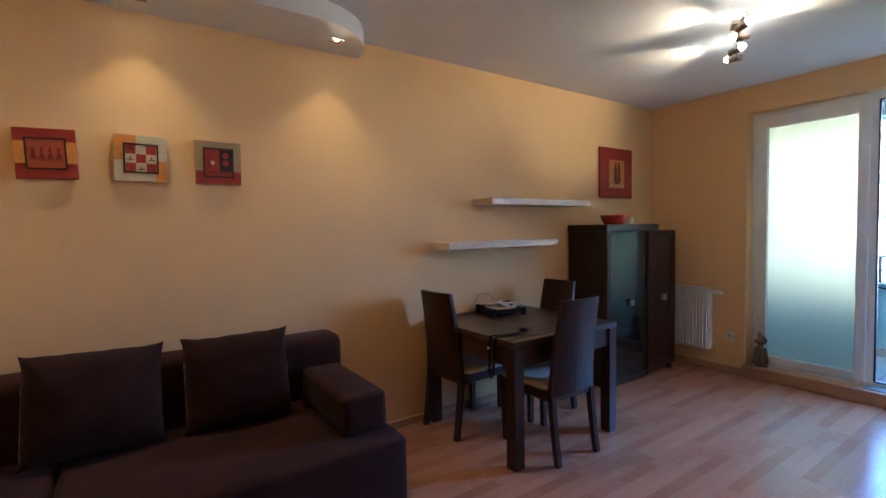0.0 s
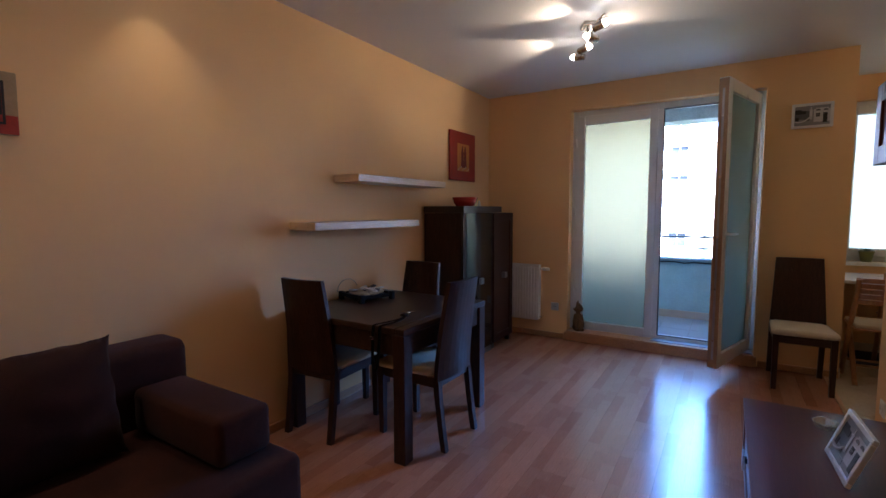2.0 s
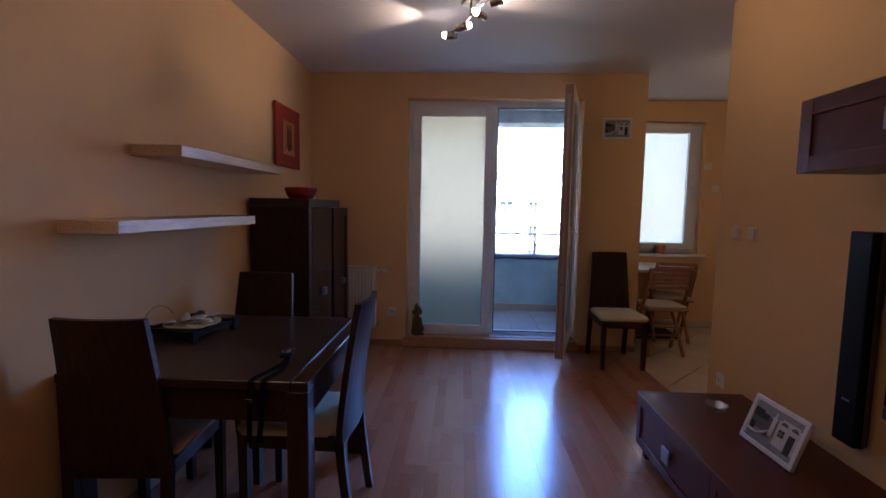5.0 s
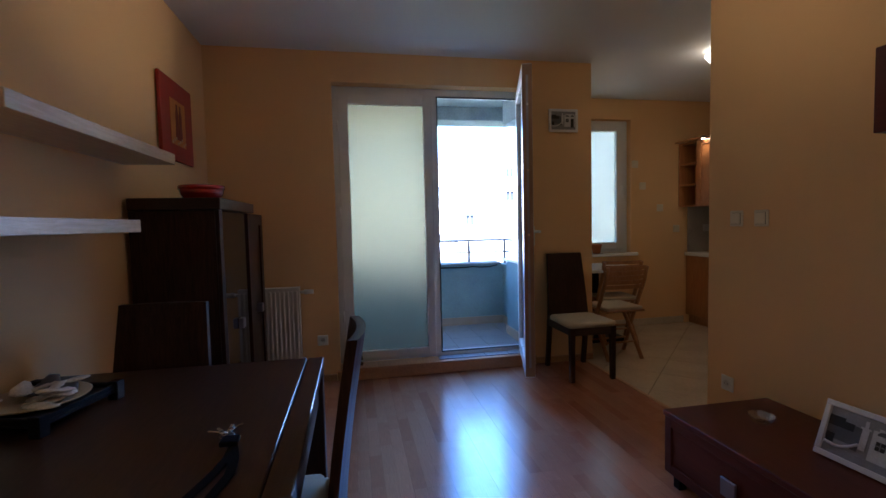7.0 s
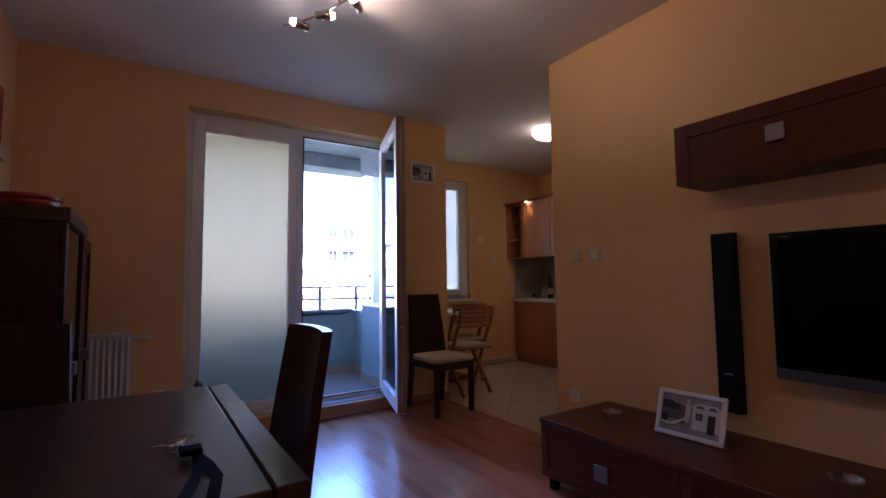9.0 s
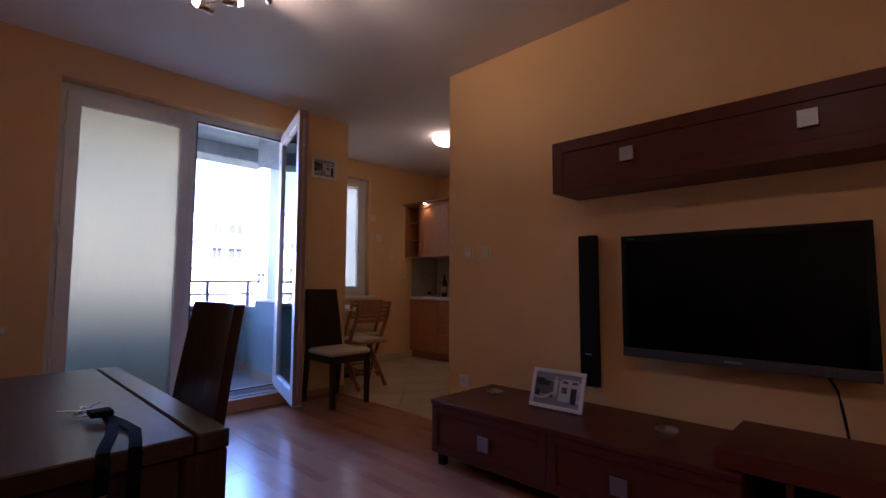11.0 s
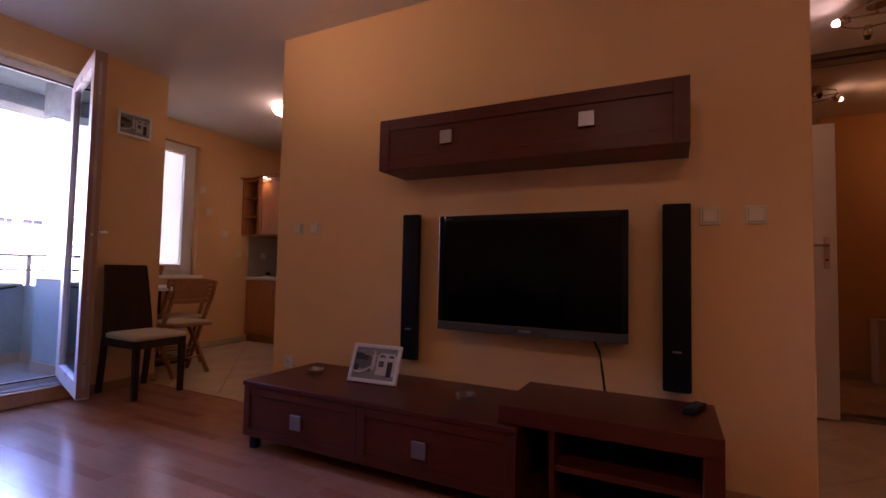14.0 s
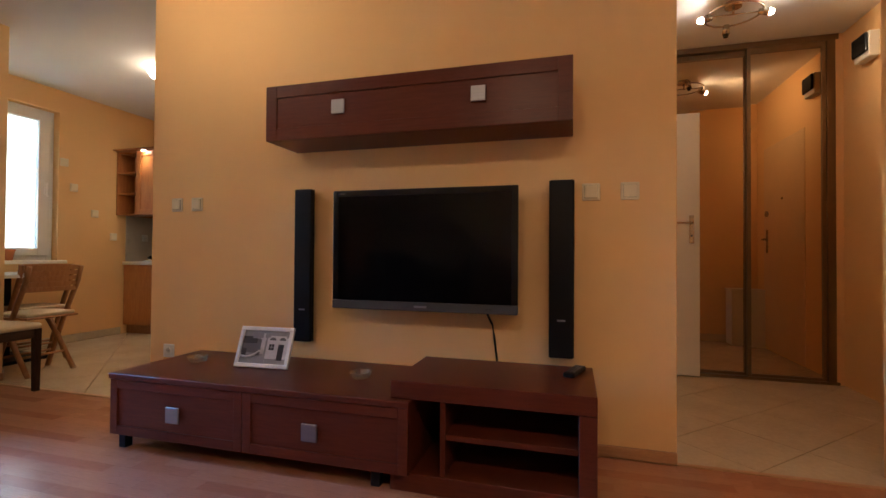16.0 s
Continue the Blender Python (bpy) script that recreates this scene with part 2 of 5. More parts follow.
def cyl(bm, p0, p1, r0, r1=None, n=16, caps=True):
    p0, p1 = Vector(p0), Vector(p1)
    r1 = r0 if r1 is None else r1
    q = (p1 - p0).to_track_quat("Z", "Y")
    rings = [[bm.verts.new(p + q @ Vector((r * math.cos(2 * math.pi * i / n), r * math.sin(2 * math.pi * i / n), 0))) for i in range(n)] for p, r in ((p0, r0), (p1, r1))]
    for i in range(n):
        bm.faces.new((rings[0][i], rings[0][(i + 1) % n], rings[1][(i + 1) % n], rings[1][i])).smooth = True
    if caps:
        bm.faces.new(rings[0][::-1]), bm.faces.new(rings[1])
    return bm


def tube(bm, pts, r, n=8, closed=False):
    """A round bar along a run of points."""
    pts = [Vector(p) for p in pts]
    rings, m = [], len(pts)
    up = Vector((0, 0, 1))
    for i, p in enumerate(pts):
        a, b = (pts[i - 1] if i or closed else p), (pts[(i + 1) % m] if i < m - 1 or closed else p)
        d = (b - a).normalized()
        s = d.cross(up if abs(d.z) < 0.95 else Vector((1, 0, 0))).normalized()
        u = s.cross(d)
        rings.append([bm.verts.new(p + r * (math.cos(2 * math.pi * k / n) * s + math.sin(2 * math.pi * k / n) * u)) for k in range(n)])
    for i in range(m if closed else m - 1):
        for k in range(n):
            bm.faces.new((rings[i][k], rings[i][(k + 1) % n], rings[(i + 1) % m][(k + 1) % n], rings[(i + 1) % m][k])).smooth = True
    if not closed:
        bm.faces.new(rings[0][::-1]), bm.faces.new(rings[-1])
    return bm


def lathe(bm, profile, at=(0, 0, 0), n=28):
    """Turns (radius, height) pairs round the z axis."""
    rings = [[bm.verts.new((at[0] + r * math.cos(2 * math.pi * k / n), at[1] + r * math.sin(2 * math.pi * k / n), at[2] + z)) for k in range(n)] for r, z in profile]
    for a, b in zip(rings, rings[1:]):
        for k in range(n):
            bm.faces.new((a[k], a[(k + 1) % n], b[(k + 1) % n], b[k])).smooth = True
    bm.faces.new(rings[0][::-1]), bm.faces.new(rings[-1])
    return bm


def loft(bm, sections):
    """Joins equal rings of points, with end caps."""
    rings = [[bm.verts.new(p) for p in s] for s in sections]
    n = len(rings[0])
    for a, b in zip(rings, rings[1:]):
        for k in range(n):
            bm.faces.new((a[k], a[(k + 1) % n], b[(k + 1) % n], b[k]))
    bm.faces.new(rings[0][::-1]), bm.faces.new(rings[-1])
    return bm


def prism(bm, outline, z0, z1):
    return loft(bm, [[(x, y, z) for x, y in outline] for z in (z0, z1)])


def mesh_of(name, bm, mat, smooth=False):
    bmesh.ops.recalc_face_normals(bm, faces=bm.faces)
    me = bpy.data.meshes.new(name)
    bm.to_mesh(me)
    bm.free()
    me.materials.append(mat)
    if smooth:
        for p in me.polygons:
            p.use_smooth = True
    return me


def part(name, bm, mat, parent, label="", smooth=False):
    ob = new(name, mesh_of(name, bm, mat, smooth))
    ob.parent = parent
    if label:
        tagged(ob, label)
    return ob


def thing(name, m, label, category, group="", kind=""):
    ob = new(name)
    ob.empty_display_size = 0.1
    ob.matrix_basis = m
    return tagged(ob, label, category, group, kind)


def solo(name, bm, mat, label, category, m=None, group="", kind="", smooth=False):
    ob = new(name, mesh_of(name, bm, mat, smooth))
    if m is not None:
        ob.matrix_basis = m
    return tagged(ob, label, category, group, kind)


def holed(x0, x1, y0, y1, z0, z1, hole):
    """A wall slab across x with one rectangular opening right through it."""
    bm = bmesh.new()
    a, b, c, d = hole
    rings = []
    for x in (x0, x1):
        rings.append([[bm.verts.new((x, y, z)) for y, z in ((u0, w0), (u1, w0), (u1, w1), (u0, w1))] for u0, u1, w0, w1 in ((y0, y1, z0, z1), (a, b, c, d))])
    for k in range(4):
        n = (k + 1) % 4
        for o, i in rings:
            bm.faces.new((o[k], o[n], i[n], i[k]))
        for s in (0, 1):
            bm.faces.new((rings[0][s][k], rings[0][s][n], rings[1][s][n], rings[1][s][k]))
    return bm


def structure(name, bm, mat, label, category):
    return solo(name, bm, mat, label, category, kind="structure")


# ---- the shell ----
H, WL, WX, BACK = 2.60, 3.05, 5.0, -0.93     # ceiling, dining wall, balcony wall, rear wall
KX, KY = 6.05, -2.40                          # kitchen window wall and far wall
OP = (0.49, 2.127, 0.10, 2.367)                # balcony opening: y, y, z, z
KW = (-1.15, -0.16, 0.86, 2.37)               # kitchen window opening
TW0, TW1 = 0.533, 3.545                       # ends of the television wall
HALL = -0.29

structure("wall_dining", B(BACK - 0.2, WX + 0.25, WL, WL + 0.2, -0.1, H, 0), PAINT, "peach painted plaster wall behind sofa and table", "wall")
structure("wall_rear", B(BACK - 0.2, BACK, -2.5, WL, -0.1, H, 0), PAINT, "peach painted plaster wall at the rear", "wall")
bm = holed(WX, WX + 0.25, -0.08, WL, -0.1, H, (OP[0], OP[1], OP[2] - 0.02, OP[3]))
structure("wall_balcony", bm, PAINT, "peach painted wall with the balcony opening", "wall")
structure("wall_television", B(TW0, TW1, -0.12, 0, -0.1, H, 0.004), PAINT, "peach painted wall carrying the television", "wall")
structure("wall_kitchen_side", B(TW1 - 0.12, TW1, KY, -0.12, -0.1, H, 0), PAINT, "peach painted kitchen side wall", "wall")
structure("wall_kitchen_partition", B(WX + 0.25, KX, -0.08, 0.12, -0.1, H, 0), PAINT, "peach painted wall between kitchen and balcony", "wall")
structure("wall_kitchen_far", B(TW1 - 0.12, KX + 0.2, KY - 0.2, KY, -0.1, H, 0), PAINT, "peach painted far kitchen wall", "wall")
bm = holed(KX, KX + 0.2, KY, 0.12, -0.1, H, KW)
structure("wall_kitchen_window", bm, PAINT, "peach painted kitchen wall with a window opening", "wall")
structure("wall_hall_return", B(BACK, HALL, -0.12, 0, -0.1, H, 0.004), PAINT, "peach painted wall beside the hall opening", "wall")
structure("wall_hall_side", B(0.85, 0.97, -2.5, -0.12, -0.1, H, 0), PAINT, "peach painted hall side wall", "wall")
structure("wall_hall_far", B(BACK, 0.97, -2.5, -2.4, -0.1, H, 0), PAINT, "peach wall behind the wardrobe", "wall")
structure("ceiling", B(BACK - 0.2, KX + 0.2, -2.6, WL + 0.2, H, H + 0.18, 0), WHITE, "white painted flat ceiling", "ceiling")
floor = structure("floor", B(BACK, WX, 0, WL, -0.1, -0.008, 0), SUBFLOOR, "three-strip beech laminate floor", "floor")
floor_k = structure("floor_kitchen", B(TW1, KX, KY, -0.002, -0.1, -0.006, 0), GROUT, "cream diagonal floor tiles in the kitchen", "floor")
floor_h = structure("floor_hall", B(BACK, 0.85, -2.4, -0.002, -0.1, -0.006, 0), GROUT, "cream diagonal floor tiles in the hall", "floor")

# dropped soffit with a rounded end
bm = bmesh.new()
arc = [(1.66 - 0.415 + 0.415 * math.sin(a), 3.05 - 0.415 * math.cos(a)) for a in [i * math.pi / 2 / 14 for i in range(15)]]
prism(bm, [(BACK, 3.049), (BACK, 2.635)] + arc, 2.494, H - 0.001)
structure("trim_soffit", bm, WHITE, "white dropped plasterboard soffit with rounded end", "ceiling trim")


def skirting(name, x0, x1, y0, y1, mat=BEECHTRIM, h=0.055):
    return structure(name, B(x0, x1, y0, y1, 0, h, 0.004), mat, "beech laminate skirting board", "baseboard")


skirting("baseboard_dining", BACK, WX, WL - 0.016, WL)
skirting("baseboard_balcony", WX - 0.016, WX, OP[1] + 0.03, WL - 0.016)
skirting("baseboard_column", WX - 0.016, WX, -0.08, OP[0] - 0.03)
skirting("baseboard_television", TW0, TW1, 0.0, 0.016)
skirting("baseboard_return", BACK, HALL, 0.0, 0.016)
skirting("baseboard_kitchen", KX - 0.012, KX, -1.84, -0.08, TILE, 0.08)
skirting("baseboard_partition", WX + 0.0, KX, -0.092, -0.08, TILE, 0.08)
skirting("baseboard_hall", BACK, HALL, -0.132, -0.12, TILE, 0.08)
structure("trim_kitchen_strip", B(TW1, WX, -0.014, 0.014, -0.005, 0.004, 0.002), BEECHTRIM, "beech transition strip between laminate and tiles", "floor trim")
structure("trim_hall_strip", B(HALL, TW0, -0.014, 0.014, -0.005, 0.004, 0.002), BEECHTRIM, "beech transition strip at the hall opening", "floor trim")

# ---- balcony door set ----
FX0, FX1 = WX + 0.11, WX + 0.18
step = thing("door_step", pose(0, 0, 0), "raised threshold step faced with beech laminate", "step", kind="structure")
part("riser", B(WX - 0.045, WX - 0.001, OP[0] - 0.02, OP[1] + 0.02, 0, 0.085, 0.004), BEECHTRIM, step)
part("tread", B(WX - 0.055, FX0, OP[0] + 0.001, OP[1] - 0.001, 0.0855, 0.1, 0.004), BEECHTRIM, step)
for i in range(4):
    y = OP[0] + 0.01 + i * 0.205
    part("tile", B(WX + 0.0, FX0 - 0.004, y, y + 0.2, 0.1, 0.106, 0.001), BTILE, step)
frame_set = thing("window_1", pose(0, 0, 0), "white plastic balcony door frame with frosted fixed light", "balcony window", kind="structure")
bm = bmesh.new()
y0, y1, z0, z1 = OP
box(bm, FX0, FX1, y0, y0 + 0.06, z0, z1, 0.004), box(bm, FX0, FX1, y1 - 0.06, y1, z0, z1, 0.004)
box(bm, FX0, FX1, y0 + 0.06, y1 - 0.06, z1 - 0.06, z1, 0.004), box(bm, FX0, FX1, y0 + 0.06, y1 - 0.06, z0, z0 + 0.035, 0.004)
box(bm, FX0, FX1, 1.275, 1.33, z0 + 0.035, z1 - 0.06, 0.004)
part("frame", bm, PVC, frame_set)
bm = bmesh.new()
box(bm, FX0 - 0.018, FX0 + 0.05, 1.322, 1.39, 0.125, 2.312, 0.005), box(bm, FX0 - 0.018, FX0 + 0.05, 2.005, 2.085, 0.125, 2.312, 0.005)
box(bm, FX0 - 0.018, FX0 + 0.05, 1.39, 2.005, 2.222, 2.312, 0.005), box(bm, FX0 - 0.018, FX0 + 0.05, 1.39, 2.005, 0.125, 0.19, 0.005)
sash = part("sash", bm, PVC, frame_set)
part("pane", B(FX0 + 0.012, FX0 + 0.018, 1.385, 2.01, 0.185, 2.227, 0), FILM, sash, "frosted translucent pane").visible_shadow = False
part("gasket", box(box(B(FX0 - 0.001, FX0 + 0.02, 1.266, 1.276, 0.135, 2.304, 0), FX0 - 0.001, FX0 + 0.02, 0.55, 1.266, 2.297, 2.308), FX0, FX0 + 0.02, 0.55, 1.27, 0.132, 0.14), GASKET, frame_set, "black rubber seal")
for z in (0.45, 1.3, 2.0):
    part("hinge", cyl(bmesh.new(), (FX0 - 0.022, 2.09, z), (FX0 - 0.022, 2.09, z + 0.09), 0.008), PVC, frame_set)
# open leaf, hinged at the column side
hx, hy, ex, ey = FX0 - 0.03, 0.548, 4.305, 0.785
ang = math.degrees(math.atan2(ey - hy, ex - hx))
lw = math.hypot(ex - hx, ey - hy)
leaf = thing("door_1", pose(hx, hy, 0, 0, 0, ang), "open white plastic balcony door with frosted glass", "balcony door", kind="structure")
bm = bmesh.new()
for a in ((0, 0.085, 0.13, 2.33), (lw - 0.085, lw, 0.13, 2.33), (0.085, lw - 0.085, 2.235, 2.33), (0.085, lw - 0.085, 0.13, 0.235)):
    box(bm, a[0], a[1], -0.035, 0.035, a[2], a[3], 0.006)
part("leaf_frame", bm, PVC, leaf)
part("pane", B(0.08, lw - 0.08, 0.006, 0.010, 0.23, 2.24, 0), FILM, leaf, "frosted translucent pane")
part("pane", B(0.08, lw - 0.08, -0.014, -0.010, 0.23, 2.24, 0), GLASS, leaf, "clear outer glass pane").visible_shadow = False
# thin brown strip over the leaf's free edge
part("edge_strip", B(lw - 0.0005, lw + 0.0015, -0.033, 0.033, 0.137, 2.323, 0), surface("brown_edge_strip", (0.33, 0.20, 0.12), 0.4), leaf, "thin brown strip on the free edge of the door leaf")
part("lock_strip", B(lw + 0.001, lw + 0.003, -0.008, 0.008, 0.2, 2.25, 0), ALU, leaf, "steel locking strip with cams")
for z in (0.35, 0.75, 1.15, 1.6, 2.05):
    part("cam", cyl(bmesh.new(), (lw + 0.002, 0, z), (lw + 0.010, 0, z), 0.006, n=10), CHROME, leaf)
hd = part("handle", B(lw - 0.055, lw - 0.025, 0.0352, 0.045, 1.07, 1.21, 0.004), PVC, leaf)
part("lever", cyl(cyl(bmesh.new(), (lw - 0.04, 0.044, 1.17), (lw - 0.04, 0.085, 1.17), 0.010), (lw - 0.035, 0.08, 1.17), (lw - 0.16, 0.085, 1.17), 0.010, 0.008), PVC, hd)

# ---- kitchen window ----
kwin = thing("window_2", pose(0, 0, 0), "white plastic kitchen window with frosted pane", "window", kind="structure")
bm = bmesh.new()
kx = KX + 0.08
box(bm, kx, kx + 0.07, KW[0], KW[0] + 0.055, KW[2], KW[3], 0.004), box(bm, kx, kx + 0.07, KW[1] - 0.055, KW[1], KW[2], KW[3], 0.004)
box(bm, kx, kx + 0.07, KW[0] + 0.055, KW[1] - 0.055, KW[3] - 0.055, KW[3], 0.004), box(bm, kx, kx + 0.07, KW[0] + 0.055, KW[1] - 0.055, KW[2], KW[2] + 0.055, 0.004)
part("frame", bm, PVC, kwin)
bm = bmesh.new()
ya, yb, za, zb = KW[0] + 0.045, KW[1] - 0.045, KW[2] + 0.045, KW[3] - 0.045
for a in ((ya, ya + 0.10, za, zb), (yb - 0.075, yb, za, zb), (ya + 0.10, yb - 0.075, zb - 0.075, zb), (ya + 0.10, yb - 0.075, za, za + 0.075)):
    box(bm, kx - 0.02, kx + 0.05, a[0], a[1], a[2], a[3], 0.005)
ksash = part("sash", bm, PVC, kwin)
part("pane", B(kx + 0.015, kx + 0.021, ya + 0.095, yb - 0.07, za + 0.07, zb - 0.07, 0), BLIND, ksash, "frosted translucent pane").visible_shadow = False
hd = part("handle", B(kx - 0.03, kx - 0.02, ya + 0.02, ya + 0.05, 1.52, 1.64, 0.004), PVC, kwin)
part("lever", B(kx - 0.06, kx - 0.042, ya + 0.025, ya + 0.043, 1.50, 1.63, 0.006, 2), PVC, hd)
structure("window_sill", B(KX - 0.06, kx, KW[0] - 0.06, KW[1] + 0.04, KW[2] - 0.035, KW[2], 0.006), ENAMEL, "white kitchen window sill", "window sill")

# ---- balcony ----
BZ = 0.05
structure("floor_balcony", B(WX + 0.25, 6.7, 0.12, 2.75, -0.12, BZ - 0.006, 0), GROUT, "pale tiled balcony floor", "balcony floor")
bm = bmesh.new()
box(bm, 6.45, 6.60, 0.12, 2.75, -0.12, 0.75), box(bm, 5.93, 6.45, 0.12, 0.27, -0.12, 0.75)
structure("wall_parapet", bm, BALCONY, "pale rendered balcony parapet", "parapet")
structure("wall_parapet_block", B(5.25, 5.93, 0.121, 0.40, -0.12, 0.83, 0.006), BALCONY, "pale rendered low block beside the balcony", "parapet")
structure("trim_block_cap", B(5.25, 5.95, 0.125, 0.42, 0.831, 0.855, 0.004), ENAMEL, "white cap on the balcony block", "coping")
structure("trim_coping", B(6.40, 6.64, 0.30, 2.70, 0.751, 0.775, 0.004), CONCRETE, "sheet metal coping on the parapet", "coping")
structure("trim_balcony_cladding", B(WX + 0.251, KX + 0.2, 0.1205, 0.1245, -0.1, 2.529, 0), FACADE, "pale rendered facing of the balcony side", "wall cladding")
structure("wall_balcony_side", B(WX + 0.25, 6.6, 2.75, 2.95, -0.12, H, 0), FACADE, "white rendered balcony side wall", "wall")
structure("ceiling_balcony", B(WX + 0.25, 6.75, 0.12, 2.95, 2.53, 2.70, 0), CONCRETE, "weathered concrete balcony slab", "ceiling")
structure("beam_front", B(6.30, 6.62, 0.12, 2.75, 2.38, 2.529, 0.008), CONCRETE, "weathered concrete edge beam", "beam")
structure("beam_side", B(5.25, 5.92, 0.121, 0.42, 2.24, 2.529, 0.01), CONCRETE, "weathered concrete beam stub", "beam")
structure("trim_balcony_skirting", box(box(B(6.44, 6.449, 0.27, 2.75, BZ, BZ + 0.09, 0), 5.93, 6.44, 0.271, 0.28, BZ, BZ + 0.09), 5.25, 5.93, 0.401, 0.41, BZ, BZ + 0.09), surface("brown_skirting_tile", (0.36, 0.30, 0.24), 0.4), "tiled skirting round the balcony", "skirting")
rail = thing("balcony_railing", pose(0, 0, 0), "grey painted steel railing above the parapet", "railing")
for y in (0.22, 0.66, 1.55, 2.45):
    part("post", B(6.51, 6.54, y - 0.015, y + 0.015, 0.775 if y > 0.3 else 0.75, 1.03, 0.002), STEEL, rail)
part("rail", B(6.505, 6.545, 0.2, 2.72, 1.02, 1.045, 0.004), STEEL, rail)
part("rail", B(6.512, 6.538, 0.2, 2.72, 0.885, 0.905, 0.003), STEEL, rail)
part("side_rail", B(6.25, 6.505, 0.20, 0.225, 1.02, 1.045, 0.003), STEEL, rail)
part("side_rail", B(6.25, 6.505, 0.20, 0.22, 0.885, 0.905, 0.003), STEEL, rail)

# ---- outside ----
structure("ground", B(-400, 800, -600, 600, -9.4, -9.0, 0), GROUND, "grass and paving far below", "ground")


def block_of_flats(x, ya, yb, top, label, share, seed):
    dice = random.Random(seed)
    h = thing("apartment_building", pose(x, 0, 0), label, "building")
    part("wall", B(0, 12, ya, yb, -9.0, top, 0), FACADE, h)
    part("roof", B(-0.3, 12.3, ya - 0.3, yb + 0.3, top, top + 0.35, 0), FACADE, h)
    z = top - 2.85
    while z > -8.5:
        y = ya + 0.6
        while y + 5.2 < yb:
            bal = part("balcony", box(box(B(-1.35, 0, y, y + 4.9, z, z + 0.18, 0), -1.35, -1.25, y, y + 4.9, z + 0.18, z + 1.05), -1.35, 0, y - 0.08, y, z, z + 2.8), FACADE, h)
            for k, w in ((0.6, 1.5), (2.9, 0.95)):
                if dice.random() > share:
                    continue
                win = part("window", B(-0.05, -0.002, y + k, y + k + w, z + (0.95 if w > 1 else 0.2), z + 2.3, 0), FARGLASS, h)
                part("pane_bar", box(B(-0.08, -0.052, y + k + w / 2 - 0.04, y + k + w / 2 + 0.04, z + 0.95, z + 2.3, 0), -0.08, -0.052, y + k, y + k + w, z + 0.9, z + 0.95), PVC, win)
            y += 5.2
        z -= 2.85
    return h


block_of_flats(56, -42, 2.5, 8.4, "sunlit white apartment block with balconies", 0.42, 3)
block_of_flats(52, 3.2, 40, 11.0, "taller sunlit white apartment block with balconies", 0.5, 8)
bm = tube(bmesh.new(), [(6.40, 0.35 + 0.1 * i, 0.745 - 0.012 * abs(math.sin(i * 1.3)) - 0.006 * (i % 3)) for i in range(24)], 0.008, 6)
solo("balcony_cable", bm, BLACK, "dark cable sagging under the parapet coping", "cable")

# ---- dining corner ----
def cushion_shape(bm, w, h, d, nx=30, ny=26, pinch=0.055, wob=0.012, seed=0):
    """A stuffed square cushion, standing in the xz plane, with pulled-out corners and folds."""
    sides = []
    for s in (-1, 1):
        grid = []
        for j in range(ny + 1):
            row = []
            for i in range(nx + 1):
                u, v = 2 * i / nx - 1, 2 * j / ny - 1
                e = max(0.0, (1 - abs(u) ** 2.6) * (1 - abs(v) ** 2.6)) ** 0.55
                x = u * w / 2 * (1 - pinch * (1 - abs(v) ** 7) * abs(u))
                z = v * h / 2 * (1 - pinch * (1 - abs(u) ** 7) * abs(v))
                corner = abs(u * v) ** 1.5 * (1 - max(abs(u), abs(v)) ** 8)
                x += 0.005 * noise.noise(Vector((v * 4 + seed, 7.0, u))) * abs(u)
                z += 0.006 * noise.noise(Vector((u * 4, seed, v))) * abs(v)
                n = 0.9 * math.sin(15 * (abs(u) - abs(v)) + 2 * seed) * corner + noise.noise(Vector((u * 2.1 + seed, v * 2.1, s * 3)))
                row.append((x, s * (d / 2 * e + (wob * n if e > 0.05 else 0)), z + 0.004 * n))
            grid.append(row)
        sides.append(grid)
    for s, grid in zip((-1, 1), sides):
        vs = [[bm.verts.new(p) for p in row] for row in grid]
        for j in range(ny):
            for i in range(nx):
                bm.faces.new((vs[j][i], vs[j][i + 1], vs[j + 1][i + 1], vs[j + 1][i])).smooth = True
    bmesh.ops.remove_doubles(bm, verts=bm.verts, dist=0.0005)
    return bm


def soft_box(x0, x1, y0, y1, z0, z1, r=0.035, bulge=0.0):
    bm = bmesh.new()
    box(bm, x0, x1, y0, y1, z0, z1, r, 4)
    for f in bm.faces:
        f.smooth = True
    return bm


